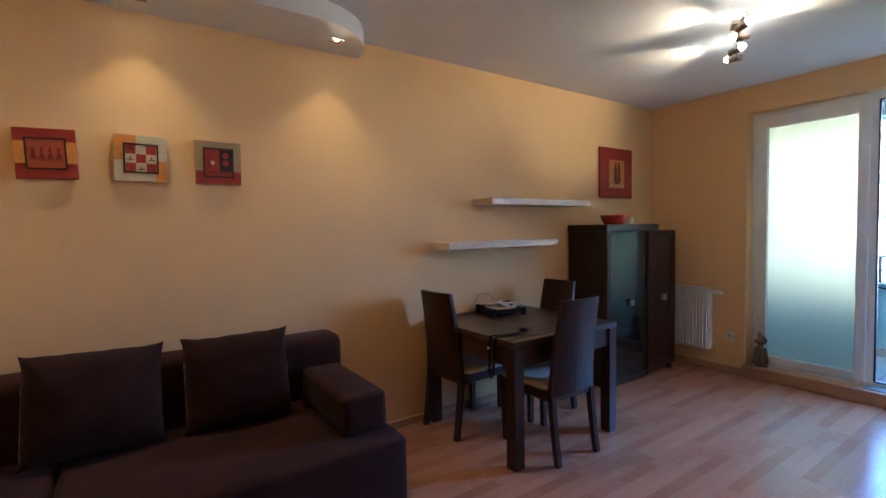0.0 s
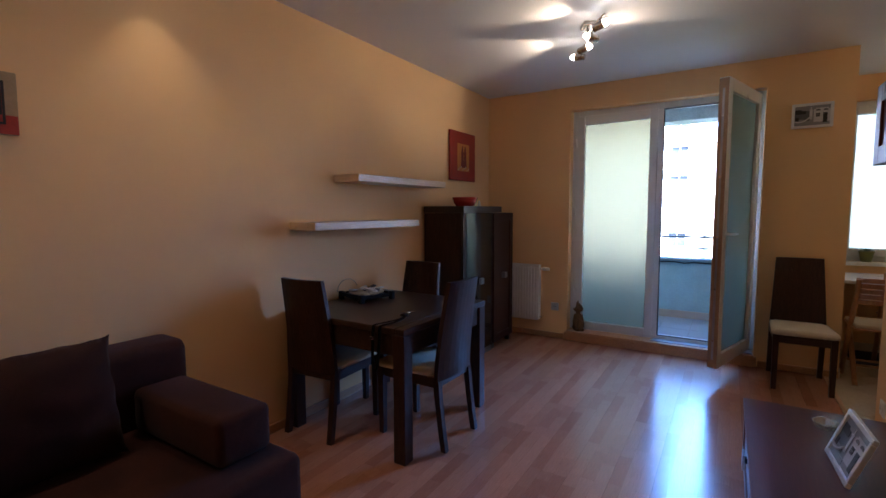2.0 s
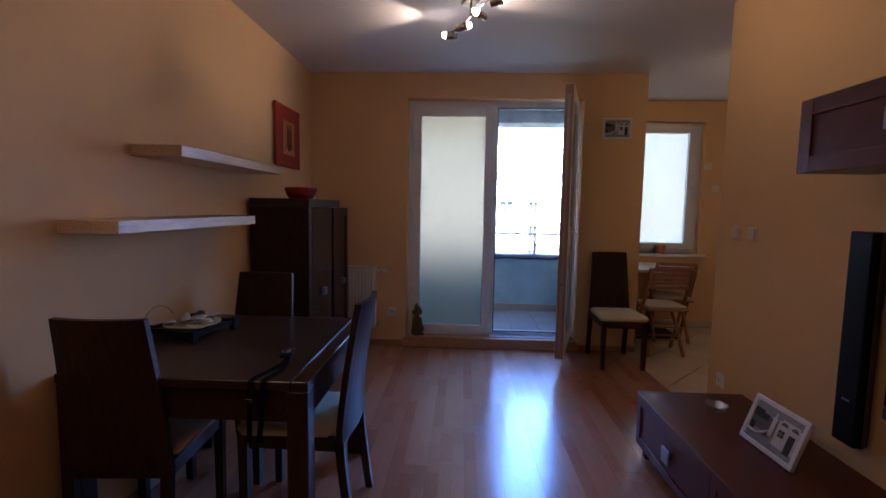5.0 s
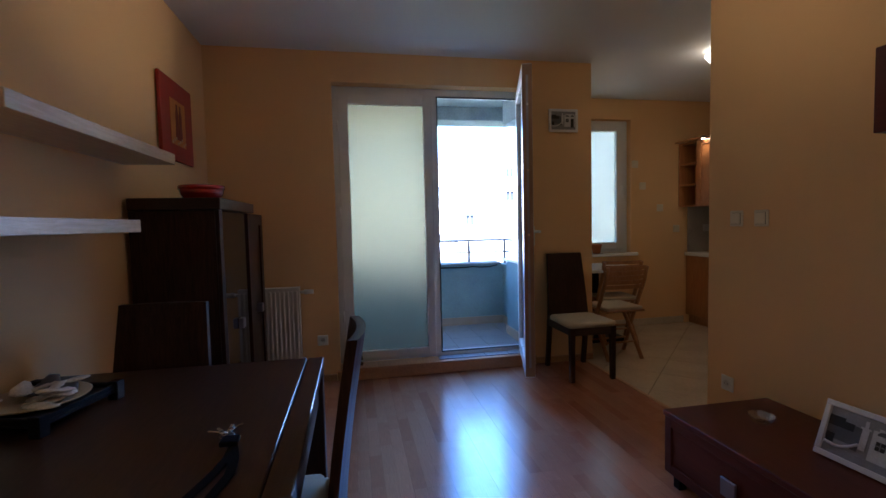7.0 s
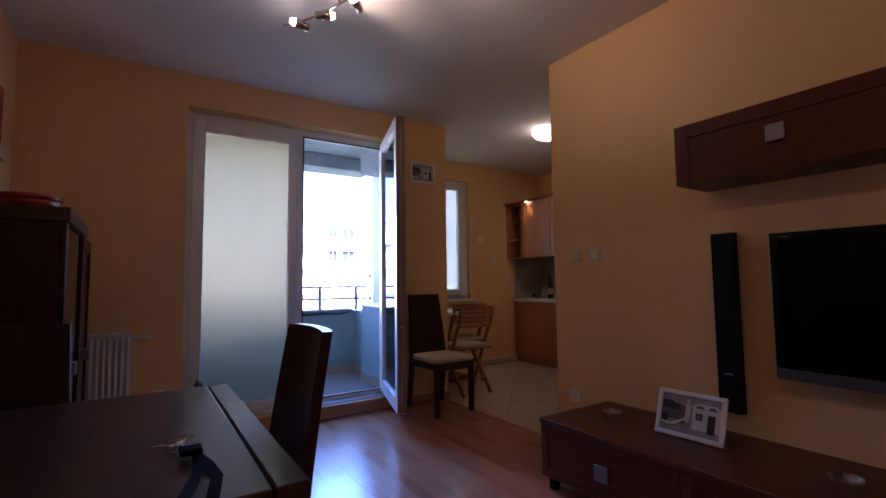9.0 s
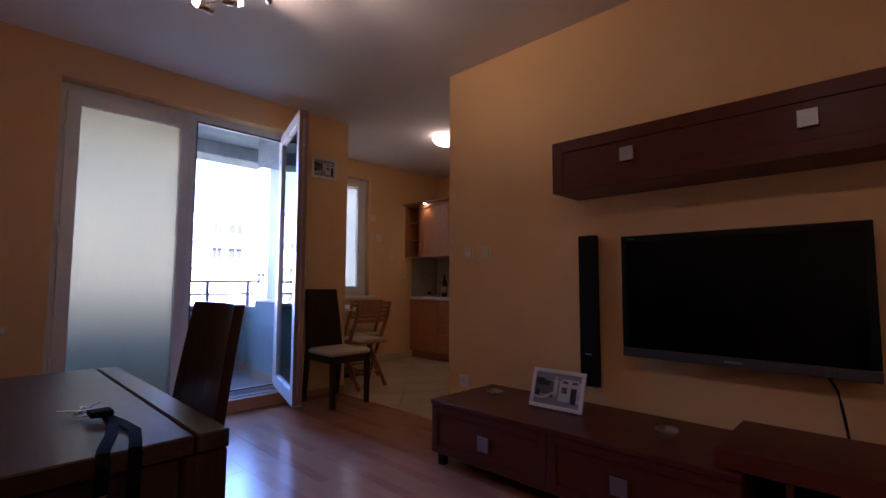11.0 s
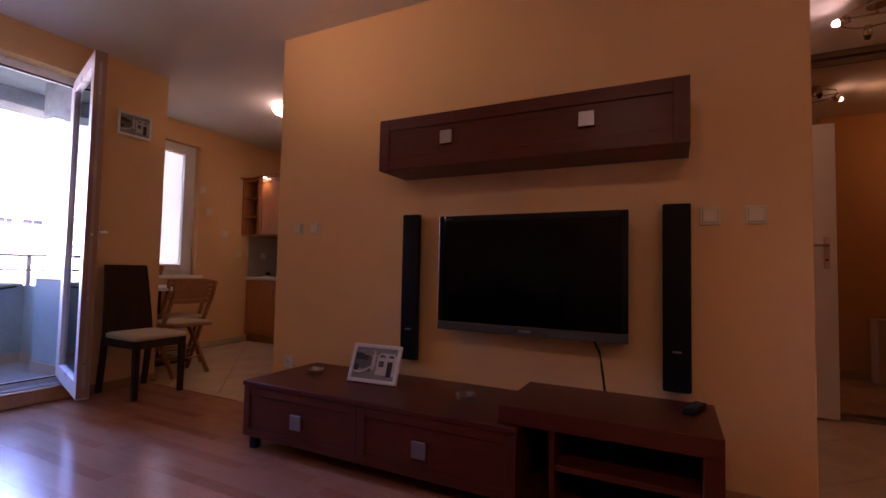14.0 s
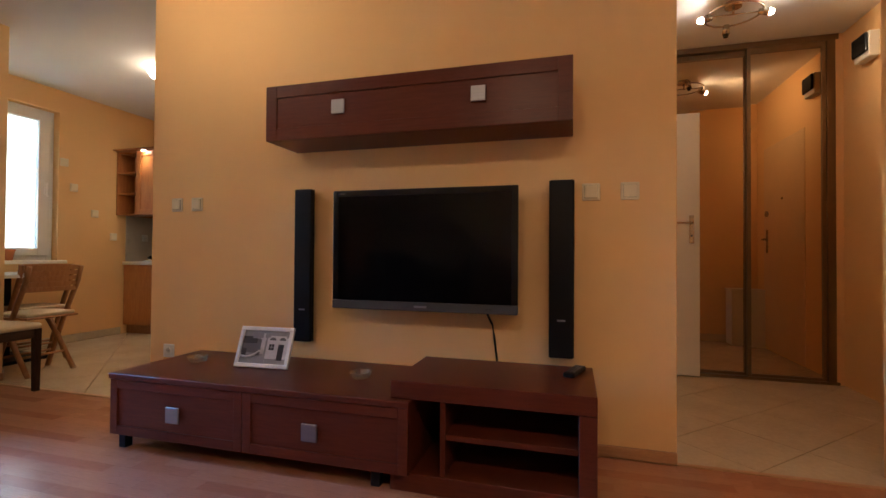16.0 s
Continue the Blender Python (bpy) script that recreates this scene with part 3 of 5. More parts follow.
def dining_chair(m, label):
    """Tall-backed chair; it faces local +y, origin on the floor under the seat."""
    c = thing("dining_chair", m, label, "chair", "dining chairs")
    w0, w1 = 0.185, 0.155

    def lean(z):
        return -0.185 - 0.072 * max(0, (z - 0.42) / 0.55) ** 1.4 - 0.05 * max(0, (0.42 - z) / 0.42) ** 1.3
    # solid curved back panel
    bm = bmesh.new()
    rows, cols = 12, 8
    secs = []
    for j in range(rows + 1):
        z = 0.40 + j * 0.563 / rows
        hw = w0 + (w1 - w0) * j / rows
        ring = []
        for i in range(cols + 1):
            u = 2 * i / cols - 1
            ring.append((u * hw, lean(z) - 0.022 * (1 - u * u) + 0.012, z))
        for i in range(cols, -1, -1):
            u = 2 * i / cols - 1
            ring.append((u * hw, lean(z) - 0.022 * (1 - u * u) - 0.014, z))
        secs.append(ring)
    loft(bm, secs)
    part("backrest", bm, VENGE_UP, c)
    for s in (-1, 1):
        bm = bmesh.new()
        loft(bm, [[(s * 0.168 + a * 0.017, lean(z) + b * (0.016 + 0.006 * z), z) for a, b in ((-1, -1), (1, -1), (1, 1), (-1, 1))] for z in (0, 0.1, 0.2, 0.3, 0.4)])
        part("rear_leg", bm, VENGE_UP, c)
        bm = bmesh.new()
        loft(bm, [[(s * 0.172 + a * r, 0.212 + b * r, z) for a, b in ((-1, -1), (1, -1), (1, 1), (-1, 1))] for z, r in ((0, 0.016), (0.42, 0.020))])
        part("front_leg", bm, VENGE_UP, c)
        part("side_rail", B(s * 0.172 - 0.011, s * 0.172 + 0.011, -0.19, 0.19, 0.36, 0.42), VENGE, c)
    part("front_rail", B(-0.155, 0.155, 0.200, 0.224, 0.36, 0.42), VENGE, c)
    part("rear_rail", B(-0.155, 0.155, -0.195, -0.175, 0.36, 0.405), VENGE, c)
    bm = bmesh.new()
    outline = [(-0.185, -0.165), (0.185, -0.165), (0.203, 0.235), (-0.203, 0.235)]
    secs = []
    for k, z in ((0.97, 0.42), (1.0, 0.432), (1.0, 0.448), (0.96, 0.459), (0.85, 0.463)):
        secs.append([((x * k), 0.035 + (y - 0.035) * k, z) for x, y in outline])
    loft(bm, secs)
    bmesh.ops.bevel(bm, geom=[e for e in bm.edges if abs(e.verts[0].co.z - e.verts[1].co.z) > 0.001], offset=0.02, segments=3, affect="EDGES")
    part("seat", bm, CREAM, c, "cream fabric seat pad", True)
    return c


dining_chair(pose(2.325, 2.822, 0, 0, 0, -86), "dark brown wooden chair with tall back, cream seat, at table")
dining_chair(pose(2.55, 2.256, 0, 0, 0, -1), "dark brown wooden chair with cream seat pushed under table")
dining_chair(pose(2.92, 2.724, 0, 0, 0, 87), "dark brown wooden chair at the far end of table")
dining_chair(pose(4.69, 0.212, 0, 0, 0, 91), "dark brown wooden chair with cream seat standing against wall")

table = thing("dining_table", pose(2.600, 2.577, 0), "dark brown wooden extending table against the wall", "table")
tx, ty = 0.468, 0.458
part("tabletop", B(-tx, tx, -ty + 0.062, ty, 0.705, 0.74, 0.003), VENGE, table)
part("edge_leaf", B(-tx, tx, -ty, -ty + 0.058, 0.705, 0.74, 0.003), VENGE, table, "narrow end board of the tabletop")
for sx in (-1, 1):
    for sy in (-1, 1):
        part("leg", B(sx * (tx - 0.04) - 0.038, sx * (tx - 0.04) + 0.038, sy * (ty - 0.04) - 0.038, sy * (ty - 0.04) + 0.038, 0, 0.704, 0.004), VENGE_UP, table)
    part("side_apron", B(sx * (tx - 0.03) - 0.012, sx * (tx - 0.03) + 0.012, -ty + 0.08, ty - 0.08, 0.585, 0.70), VENGE, table)
for sy in (-1, 1):
    part("end_apron", B(-tx + 0.08, tx - 0.08, sy * (ty - 0.03) - 0.012, sy * (ty - 0.03) + 0.012, 0.585, 0.70), VENGE, table)

# tray with shells and a wire hoop
tray = thing("decor_tray", pose(2.69, 2.86, 0.74, 0, 0, -14) @ Matrix.Diagonal((1.12, 1.12, 1.0, 1)), "black square tray of pale shells and stones on table", "tray")
part("plate", B(-0.12, 0.12, -0.12, 0.12, 0.022, 0.034, 0.003), BLACK, tray)
for a in (-1, 1):
    part("rim", B(-0.12, 0.12, a * 0.114 - 0.006, a * 0.114 + 0.006, 0.034, 0.048, 0.002), BLACK, tray)
    part("rim", B(a * 0.114 - 0.006, a * 0.114 + 0.006, -0.106, 0.106, 0.034, 0.048, 0.002), BLACK, tray)
    for b in (-1, 1):
        part("foot", B(a * 0.112 - 0.014, a * 0.112 + 0.014, b * 0.112 - 0.014, b * 0.112 + 0.014, 0, 0.055, 0.002), BLACK, tray)
DARKSHELL = surface("grey_shell", (0.12, 0.11, 0.11), 0.6, vary=0.2)
IVORYSHELL = surface("cream_dish_glaze", (0.60, 0.48, 0.30), 0.4)
SHELL = surface("pale_shell", (0.72, 0.66, 0.56), 0.5, vary=0.2, scale=30, fine=200)
part("cream_dish", lathe(bmesh.new(), [(0.001, 0.036), (0.07, 0.037), (0.108, 0.050), (0.110, 0.054), (0.104, 0.054), (0.07, 0.042), (0.001, 0.041)], n=28), IVORYSHELL, tray, "shallow cream dish")
rnd = random.Random(4)
for i in range(15):
    n, a0 = 9, rnd.uniform(0, 6)
    rx, ry = rnd.uniform(0.028, 0.05), rnd.uniform(0.014, 0.026)
    ring = [(rx * (1 + 0.25 * rnd.uniform(-1, 1)) * math.cos(2 * math.pi * k / n), ry * (1 + 0.25 * rnd.uniform(-1, 1)) * math.sin(2 * math.pi * k / n)) for k in range(n)]
    bm = loft(bmesh.new(), [[(x * s, y * s, z + 0.10 * x * x / rx) for x, y in ring] for s, z in ((0.8, 0.0), (1.0, 0.002), (0.9, 0.007), (0.5, 0.011))])
    ob = part("shell", bm, SHELL if i % 4 else DARKSHELL, tray, smooth=True)
    ob.matrix_basis = pose(rnd.uniform(-0.065, 0.065), rnd.uniform(-0.065, 0.065), 0.047 + 0.0014 * i, rnd.uniform(-16, 16), rnd.uniform(-16, 16), rnd.uniform(0, 180))
part("wire_hoop", tube(bmesh.new(), [(-0.08 + 0.075 * math.cos(a), 0.09, 0.05 + 0.09 * math.sin(a)) for a in [i * math.pi * 0.85 / 16 + 0.4 for i in range(17)]], 0.0013, 6), STEEL, tray)

# keys on a lanyard hanging over the table edge
WEBBING = surface("black_webbing", (0.006, 0.006, 0.007), 0.95, vary=0.2, fine=500, relief=0.4, spec=0.05)
keys = thing("key_lanyard", pose(0.082, -0.070, -0.02), "black lanyard with a bunch of steel keys on table", "keys")
for k, dy in enumerate((0.0, -0.045)):
    pts = [(2.295, 2.352, 0.7655), (2.27, 2.345, 0.768), (2.22, 2.345 + dy * 0.3, 0.7645), (2.15, 2.36 + dy * 0.8, 0.7635), (2.07, 2.385 + dy, 0.7625), (2.050, 2.39 + dy, 0.761), (2.046, 2.39 + dy, 0.75), (2.044, 2.392 + dy, 0.68), (2.043, 2.395 + dy * 0.9, 0.60), (2.043, 2.395 + dy * 0.7, 0.54)]
    secs = []
    for n, p in enumerate(pts):
        a, b = Vector(pts[max(0, n - 1)]), Vector(pts[min(len(pts) - 1, n + 1)])
        d = (b - a).normalized()
        side = Vector((-d.y, d.x, 0)).normalized() if abs(d.z) < 0.9 else Vector((0, -1, 0))
        up = side.cross(d).normalized() if abs(d.z) < 0.9 else Vector((-1, 0, 0))
        up = up if up.z > -0.1 else -up
        c = Vector(p)
        secs.append([c - side * 0.010, c + side * 0.010, c + side * 0.010 + up * 0.002, c - side * 0.010 + up * 0.002])
    part("strap", loft(bmesh.new(), secs), WEBBING, keys)
part("strap_end", tube(bmesh.new(), [(2.042, 2.395, 0.545), (2.041, 2.393, 0.525), (2.041, 2.380, 0.515), (2.041, 2.367, 0.525), (2.042, 2.364, 0.545)], 0.004, 6), WEBBING, keys)
part("fob", B(2.262, 2.302, 2.335, 2.375, 0.770, 0.782, 0.004, 2), WEBBING, keys, "black rubber key fob")
part("clasp", B(2.035, 2.041, 2.383, 2.407, 0.685, 0.70, 0.001), CHROME, keys)
part("ring", tube(bmesh.new(), [(2.335 + 0.016 * math.cos(a), 2.375 + 0.016 * math.sin(a), 0.766) for a in [k * math.pi / 8 for k in range(16)]], 0.0015, 6, True), CHROME, keys)
for k, (a, l) in enumerate(((20, 0.055), (-25, 0.05), (65, 0.052), (-70, 0.045))):
    bm = bmesh.new()
    lathe(bm, [(0.001, 0), (0.009, 0.0005), (0.009, 0.0022), (0.001, 0.0027)], (0.010, 0, 0), 12)
    box(bm, 0.018, 0.018 + l * 0.5, -0.004, 0.004, 0.0003, 0.0024)
    ob = part("key", bm, NICKEL, keys)
    ob.matrix_basis = pose(2.335, 2.375, 0.7655 + k * 0.0035, 0, -6, a + 20)

# floating shelves
for i, (x0, x1, z0, z1, lab) in enumerate(((2.585, 3.692, 1.555, 1.605, "pale birch floating shelf, the upper of two"), (2.195, 3.285, 1.237, 1.286, "pale birch floating shelf, the lower of two"))):
    solo("wall_shelf", B(x0, x1, 2.82, WL - 0.001, z0, z1, 0.002), BIRCH, lab, "shelf", group="floating shelves")

# display cabinet
WIDEN = Matrix.Translation((-0.149, 0, 0)) @ Matrix.Diagonal((1.055, 1, 1, 1))
cab = thing("display_cabinet", WIDEN, "dark brown cabinet with a smoked glass door", "cabinet")
cy = 2.65
part("side_panel", B(3.615, 3.645, cy, WL - 0.02, 0.05, 1.335, 0.002), VENGE_UP, cab)
part("side_panel", B(4.155, 4.18, cy, WL - 0.02, 0.05, 1.335, 0.002), VENGE_UP, cab)
part("back_panel", B(3.646, 4.154, WL - 0.04, WL - 0.02, 0.05, 1.335, 0), VENGE_UP, cab)
part("base_panel", B(3.646, 4.154, cy + 0.02, WL - 0.041, 0.05, 0.08, 0), VENGE_UP, cab)
for z in (0.45, 0.85):
    part("shelf", B(3.646, 4.154, cy + 0.03, WL - 0.041, z, z + 0.018, 0), VENGE_UP, cab)
part("top_slab", B(3.605, 4.33, cy - 0.03, WL - 0.02, 1.337, 1.395, 0.003), VENGE, cab)
part("plinth", B(3.625, 4.17, cy - 0.01, WL - 0.05, 0, 0.05, 0.002), VENGE, cab)
dr = part("glass_door", B(3.675, 4.150, cy - 0.012, cy - 0.004, 0.055, 1.332, 0.001), SMOKED, cab, "smoked black glass door")
part("door_post", B(3.617, 3.673, cy - 0.02, cy - 0.001, 0.052, 1.334, 0.002), VENGE_UP, cab)
part("knob", B(3.905, 3.962, cy - 0.04, cy - 0.013, 0.682, 0.738, 0.003), ALU, dr, "square brushed aluminium knob")
cab2 = thing("side_cabinet", WIDEN, "reddish dark brown cupboard with one wooden door", "cabinet")
part("body", B(4.185, 4.615, cy - 0.0, WL - 0.02, 0.06, 1.334, 0.002), VENGE_UP, cab2)
for x in (4.20, 4.56):
    part("foot", B(x, x + 0.04, cy + 0.0, cy + 0.04, 0, 0.059, 0.001), VENGE, cab2)
bm = bmesh.new()
box(bm, 4.188, 4.258, cy - 0.022, cy - 0.002, 0.062, 1.332, 0.002), box(bm, 4.545, 4.612, cy - 0.022, cy - 0.002, 0.062, 1.332, 0.002)
box(bm, 4.258, 4.545, cy - 0.022, cy - 0.002, 1.26, 1.332, 0.002), box(bm, 4.258, 4.545, cy - 0.022, cy - 0.002, 0.062, 0.135, 0.002), box(bm, 4.258, 4.545, cy - 0.012, cy - 0.002, 0.135, 1.26)
dr = part("door", bm, wood("mahogany_upright", (0.042, 0.0140, 0.0085), (0.060, 0.0200, 0.0120), 0.36, along=(20, 20, 1.5), coat=0.02, spec=0.2), cab2)
part("knob", B(4.375, 4.43, cy - 0.05, cy - 0.0125, 0.682, 0.738, 0.003), ALU, dr, "square brushed aluminium knob")

RED = surface("red_glaze", (0.42, 0.02, 0.015), 0.25, vary=0.08, coat=0.4)
bowl = thing("ceramic_bowl", pose(4.0, 2.80, 1.395), "red glazed ceramic bowl on the dark cabinet", "bowl")
part("bowl_body", lathe(bmesh.new(), [(0.001, 0.0), (0.075, 0.0), (0.085, 0.006), (0.105, 0.035), (0.112, 0.065), (0.108, 0.068), (0.10, 0.04), (0.07, 0.012), (0.001, 0.010)], n=36), RED, bowl)
part("rim_band", lathe(bmesh.new(), [(0.1135, 0.062), (0.117, 0.064), (0.117, 0.082), (0.112, 0.085), (0.106, 0.083), (0.106, 0.066)], n=36), RED, bowl)
solo("figurine", lathe(bmesh.new(), [(0.001, 0), (0.018, 0), (0.020, 0.012), (0.012, 0.02), (0.015, 0.032), (0.009, 0.043), (0.011, 0.052), (0.001, 0.062)], n=16), ENAMEL, "small white porcelain ornament on the cabinet", "ornament", pose(4.285, 2.80, 1.395))

# radiator
rad = thing("radiator", pose(4.93, 2.583, 0), "white enamelled panel radiator under the wall corner", "radiator")
for i in range(10):
    ya = -0.155 + i * 0.0318
    part("rib", B(-0.024, -0.0081, ya, ya + 0.019, 0.20, 0.75, 0.006, 2), ENAMEL, rad)
part("front_panel", B(-0.008, 0.0, -0.165, 0.165, 0.18, 0.768, 0.001), ENAMEL, rad)
part("rear_panel", B(0.055, 0.065, -0.165, 0.165, 0.18, 0.768, 0.003), ENAMEL, rad)
part("top_grille", box(B(-0.010, 0.066, -0.167, 0.167, 0.768, 0.776, 0.002), -0.010, 0.066, -0.167, -0.162, 0.19, 0.768), ENAMEL, rad)
part("side_cover", B(-0.010, 0.066, 0.162, 0.167, 0.19, 0.768, 0.001), ENAMEL, rad)
for y in (-0.10, 0.10):
    part("wall_bracket", B(0.065, 0.0695, y - 0.012, y + 0.012, 0.25, 0.7, 0.001), ENAMEL, rad)
valve = part("valve", cyl(cyl(bmesh.new(), (0.03, -0.168, 0.735), (0.03, -0.20, 0.735), 0.012), (0.03, -0.20, 0.735), (0.03, -0.27, 0.735), 0.02, 0.017), ENAMEL, rad)
part("lower_pipe", tube(bmesh.new(), [(0.03, -0.167, 0.215), (0.03, -0.185, 0.213), (0.05, -0.19, 0.21), (0.069, -0.19, 0.21)], 0.009), CHROME, rad)


# dark colour standing in for the shadow line round switch rockers
ROCKER_SHADE = surface("rocker_shade_line", (0.20, 0.16, 0.11), 0.5)


def wall_plate(name, m, label, cat, kind=0):
    """Electrical plate in local xz, facing local -y. kind 0 rocker switch, 1 socket, 2 thermostat or blank."""
    p = thing(name, m, label, cat, "electrical plates")
    part("plate", B(-0.041, 0.041, -0.010, 0, -0.041, 0.041, 0.006, 3), SWITCH if kind != 1 else ENAMEL, p)
    if kind == 0:
        part("shade_line", B(-0.0302, 0.0302, -0.0112, -0.0102, -0.0302, 0.0302, 0), ROCKER_SHADE, p, "dark plate drawn as the shadow line round the rocker")
        part("rocker", B(-0.029, 0.029, -0.0175, -0.0105, -0.029, 0.029, 0.002), SWITCH, p)
    elif kind == 1:
        part("outlet", lathe(bmesh.new(), [(0.001, 0), (0.020, 0), (0.020, 0.003), (0.023, 0.0032), (0.023, 0.0)], n=20), ENAMEL, p).matrix_basis = pose(0, -0.0105, 0.0, 90)
        for s in (-1, 1):
            part("hole", cyl(bmesh.new(), (s * 0.0095, -0.0142, 0), (s * 0.0095, -0.0138, 0), 0.003, n=10), BLACK, p)
    else:
        part("cover", B(-0.033, 0.033, -0.016, -0.0105, -0.033, 0.033, 0.003), SWITCH, p)
    return p


wall_plate("wall_socket", pose(4.9995, 2.258, 0.335, 0, 0, -90), "white double wall socket near the balcony door", "socket", 1)

# straw figurine on the step
STRAW = surface("straw", (0.20, 0.115, 0.05), 0.9, vary=0.45, scale=30, fine=200, stretch=(1, 1, 0.2), relief=0.6)
bm = bmesh.new()
lathe(bm, [(0.001, 0), (0.06, 0), (0.078, 0.03), (0.066, 0.09), (0.046, 0.14), (0.058, 0.165), (0.05, 0.185), (0.026, 0.195), (0.038, 0.21), (0.043, 0.235), (0.072, 0.242), (0.068, 0.25), (0.040, 0.262), (0.028, 0.295), (0.008, 0.325), (0.001, 0.33)], n=20)
for s in (-1, 1):
    tube(bm, [(s * 0.05, 0, 0.17), (s * 0.075, -0.03, 0.10), (s * 0.06, -0.06, 0.05)], 0.014, 7)
    tube(bm, [(s * 0.03, -0.05, 0.03), (s * 0.045, -0.10, 0.02)], 0.016, 7)
for v in bm.verts:
    v.co *= 1 + 0.16 * noise.noise(v.co * 34)
solo("straw_figurine", bm, STRAW, "brown straw doll figurine sitting on the door step", "figurine", pose(5.035, 2.02, 0.101, 0, 0, -60) @ Matrix.Diagonal((0.72, 0.72, 0.92, 1)))

# ---- pictures ----
def flat(bm, x0, x1, z0, z1, d):
    return box(bm, x0, x1, -d - 0.0012, -d, z0, z1)


def paint(name, c, r=0.6):
    return surface(name, c, r, vary=0.12, scale=18, fine=160, relief=0.3)


OCHRE, BRICKRED, INK, IVORY, ORANGE = paint("ochre_paint", (0.60, 0.24, 0.045)), paint("red_paint", (0.36, 0.028, 0.012)), paint("black_paint", (0.02, 0.012, 0.01)), paint("ivory_paint", (0.62, 0.50, 0.33)), paint("orange_paint", (0.72, 0.27, 0.04))
DARKRED = paint("dark_red_paint", (0.20, 0.018, 0.010))


def canvas(m, w, h, mat, label):
    p = thing("canvas_picture", m, label, "picture", "wall pictures")
    part("canvas", B(-w / 2, w / 2, -0.028, -0.008, -h / 2, h / 2, 0.003), mat, p)
    part("hanger", B(-0.03, 0.03, -0.008, 0, h / 2 - 0.04, h / 2 - 0.01, 0), BLACK, p)
    return p


def border(bm, a, b, t, d):
    flat(bm, -a, a, b - t, b, d), flat(bm, -a, a, -b, -b + t, d), flat(bm, -a, -a + t, -b + t, b - t, d), flat(bm, a - t, a, -b + t, b - t, d)
    return bm


# first: red and ochre with four plain dark shapes
p = canvas(pose(0.092, WL, 1.757, 0, -2), 0.222, 0.23, BRICKRED, "red and ochre canvas with small dark shapes")
part("band", flat(bmesh.new(), -0.11, -0.073, -0.045, 0.055, 0.0285), ORANGE, p), part("band", flat(bmesh.new(), 0.073, 0.11, -0.045, 0.055, 0.0285), ORANGE, p)
part("inner_field", flat(bmesh.new(), -0.07, 0.07, -0.07, 0.065, 0.0285), paint("burnt_orange_paint", (0.42, 0.075, 0.020)), p)
part("inner_frame", border(bmesh.new(), 0.074, 0.072, 0.007, 0.030), INK, p)
for i in range(4):
    x = -0.045 + i * 0.03
    bm = bmesh.new()
    loft(bm, [[(x + a * r, -0.0302 + b, z) for a, b in ((-1, 0), (1, 0), (1, -0.001), (-1, -0.001))] for z, r in ((-0.025, 0.012), (0.005, 0.004), (0.02, 0.006), (0.028, 0.003))])
    part("shape", bm, DARKRED, p)
# second: patchwork with checkered middle
p = canvas(pose(0.456, WL, 1.760, 0, 0.6), 0.228, 0.232, IVORY, "ivory and orange patchwork canvas with black inner frame")
part("patch", flat(bmesh.new(), -0.112, -0.02, 0.06, 0.114, 0.0285), ORANGE, p), part("patch", flat(bmesh.new(), 0.06, 0.112, -0.114, -0.01, 0.0285), ORANGE, p)
part("patch", flat(bmesh.new(), -0.112, -0.076, -0.01, 0.06, 0.0285), OCHRE, p)
for i in range(3):
    for j in range(3):
        part("check", flat(bmesh.new(), -0.065 + i * 0.0435, -0.023 + i * 0.0435, -0.066 + j * 0.044, -0.023 + j * 0.044, 0.0285), BRICKRED if (i + j) % 2 == 0 else IVORY, p)
part("inner_frame", border(bmesh.new(), 0.074, 0.074, 0.008, 0.030), INK, p)
bm = bmesh.new()
for i, (x, z) in enumerate(((-0.045, -0.002), (0.045, -0.002), (0.0, -0.05), (-0.045, 0.05))):
    flat(bm, x - 0.014, x + 0.014, z - 0.006, z - 0.002, 0.0305), flat(bm, x - 0.002, x + 0.002, z - 0.002, z + 0.012, 0.0305)
part("shapes", bm, INK, p)
# third: ivory above, red below
p = canvas(pose(0.809, WL, 1.761, 0, 0.4), 0.228, 0.232, paint("tan_paint", (0.40, 0.27, 0.14)), "tan and red canvas with dark inner frame")
part("lower_field", flat(bmesh.new(), -0.112, 0.112, -0.114, -0.045, 0.0285), BRICKRED, p)
part("inner_field", flat(bmesh.new(), -0.07, 0.07, -0.065, 0.075, 0.030), BRICKRED, p)
part("inner_frame", border(bmesh.new(), 0.075, 0.080, 0.008, 0.0315), INK, p)
part("dark_panel", flat(bmesh.new(), 0.005, 0.066, -0.045, 0.07, 0.0315), INK, p)
for z in (0.04, 0.0):
    part("disc", cyl(bmesh.new(), (0.035, -0.033, z), (0.035, -0.0345, z), 0.017, n=18), BRICKRED, p)
part("disc", cyl(bmesh.new(), (-0.03, -0.0315, 0.0), (-0.03, -0.0325, 0.0), 0.012, n=14), IVORY, p)
part("bar", flat(flat(bmesh.new(), -0.05, 0.05, -0.055, -0.047, 0.0345), -0.045, -0.04, -0.03, 0.04, 0.0345), DARKRED, p)
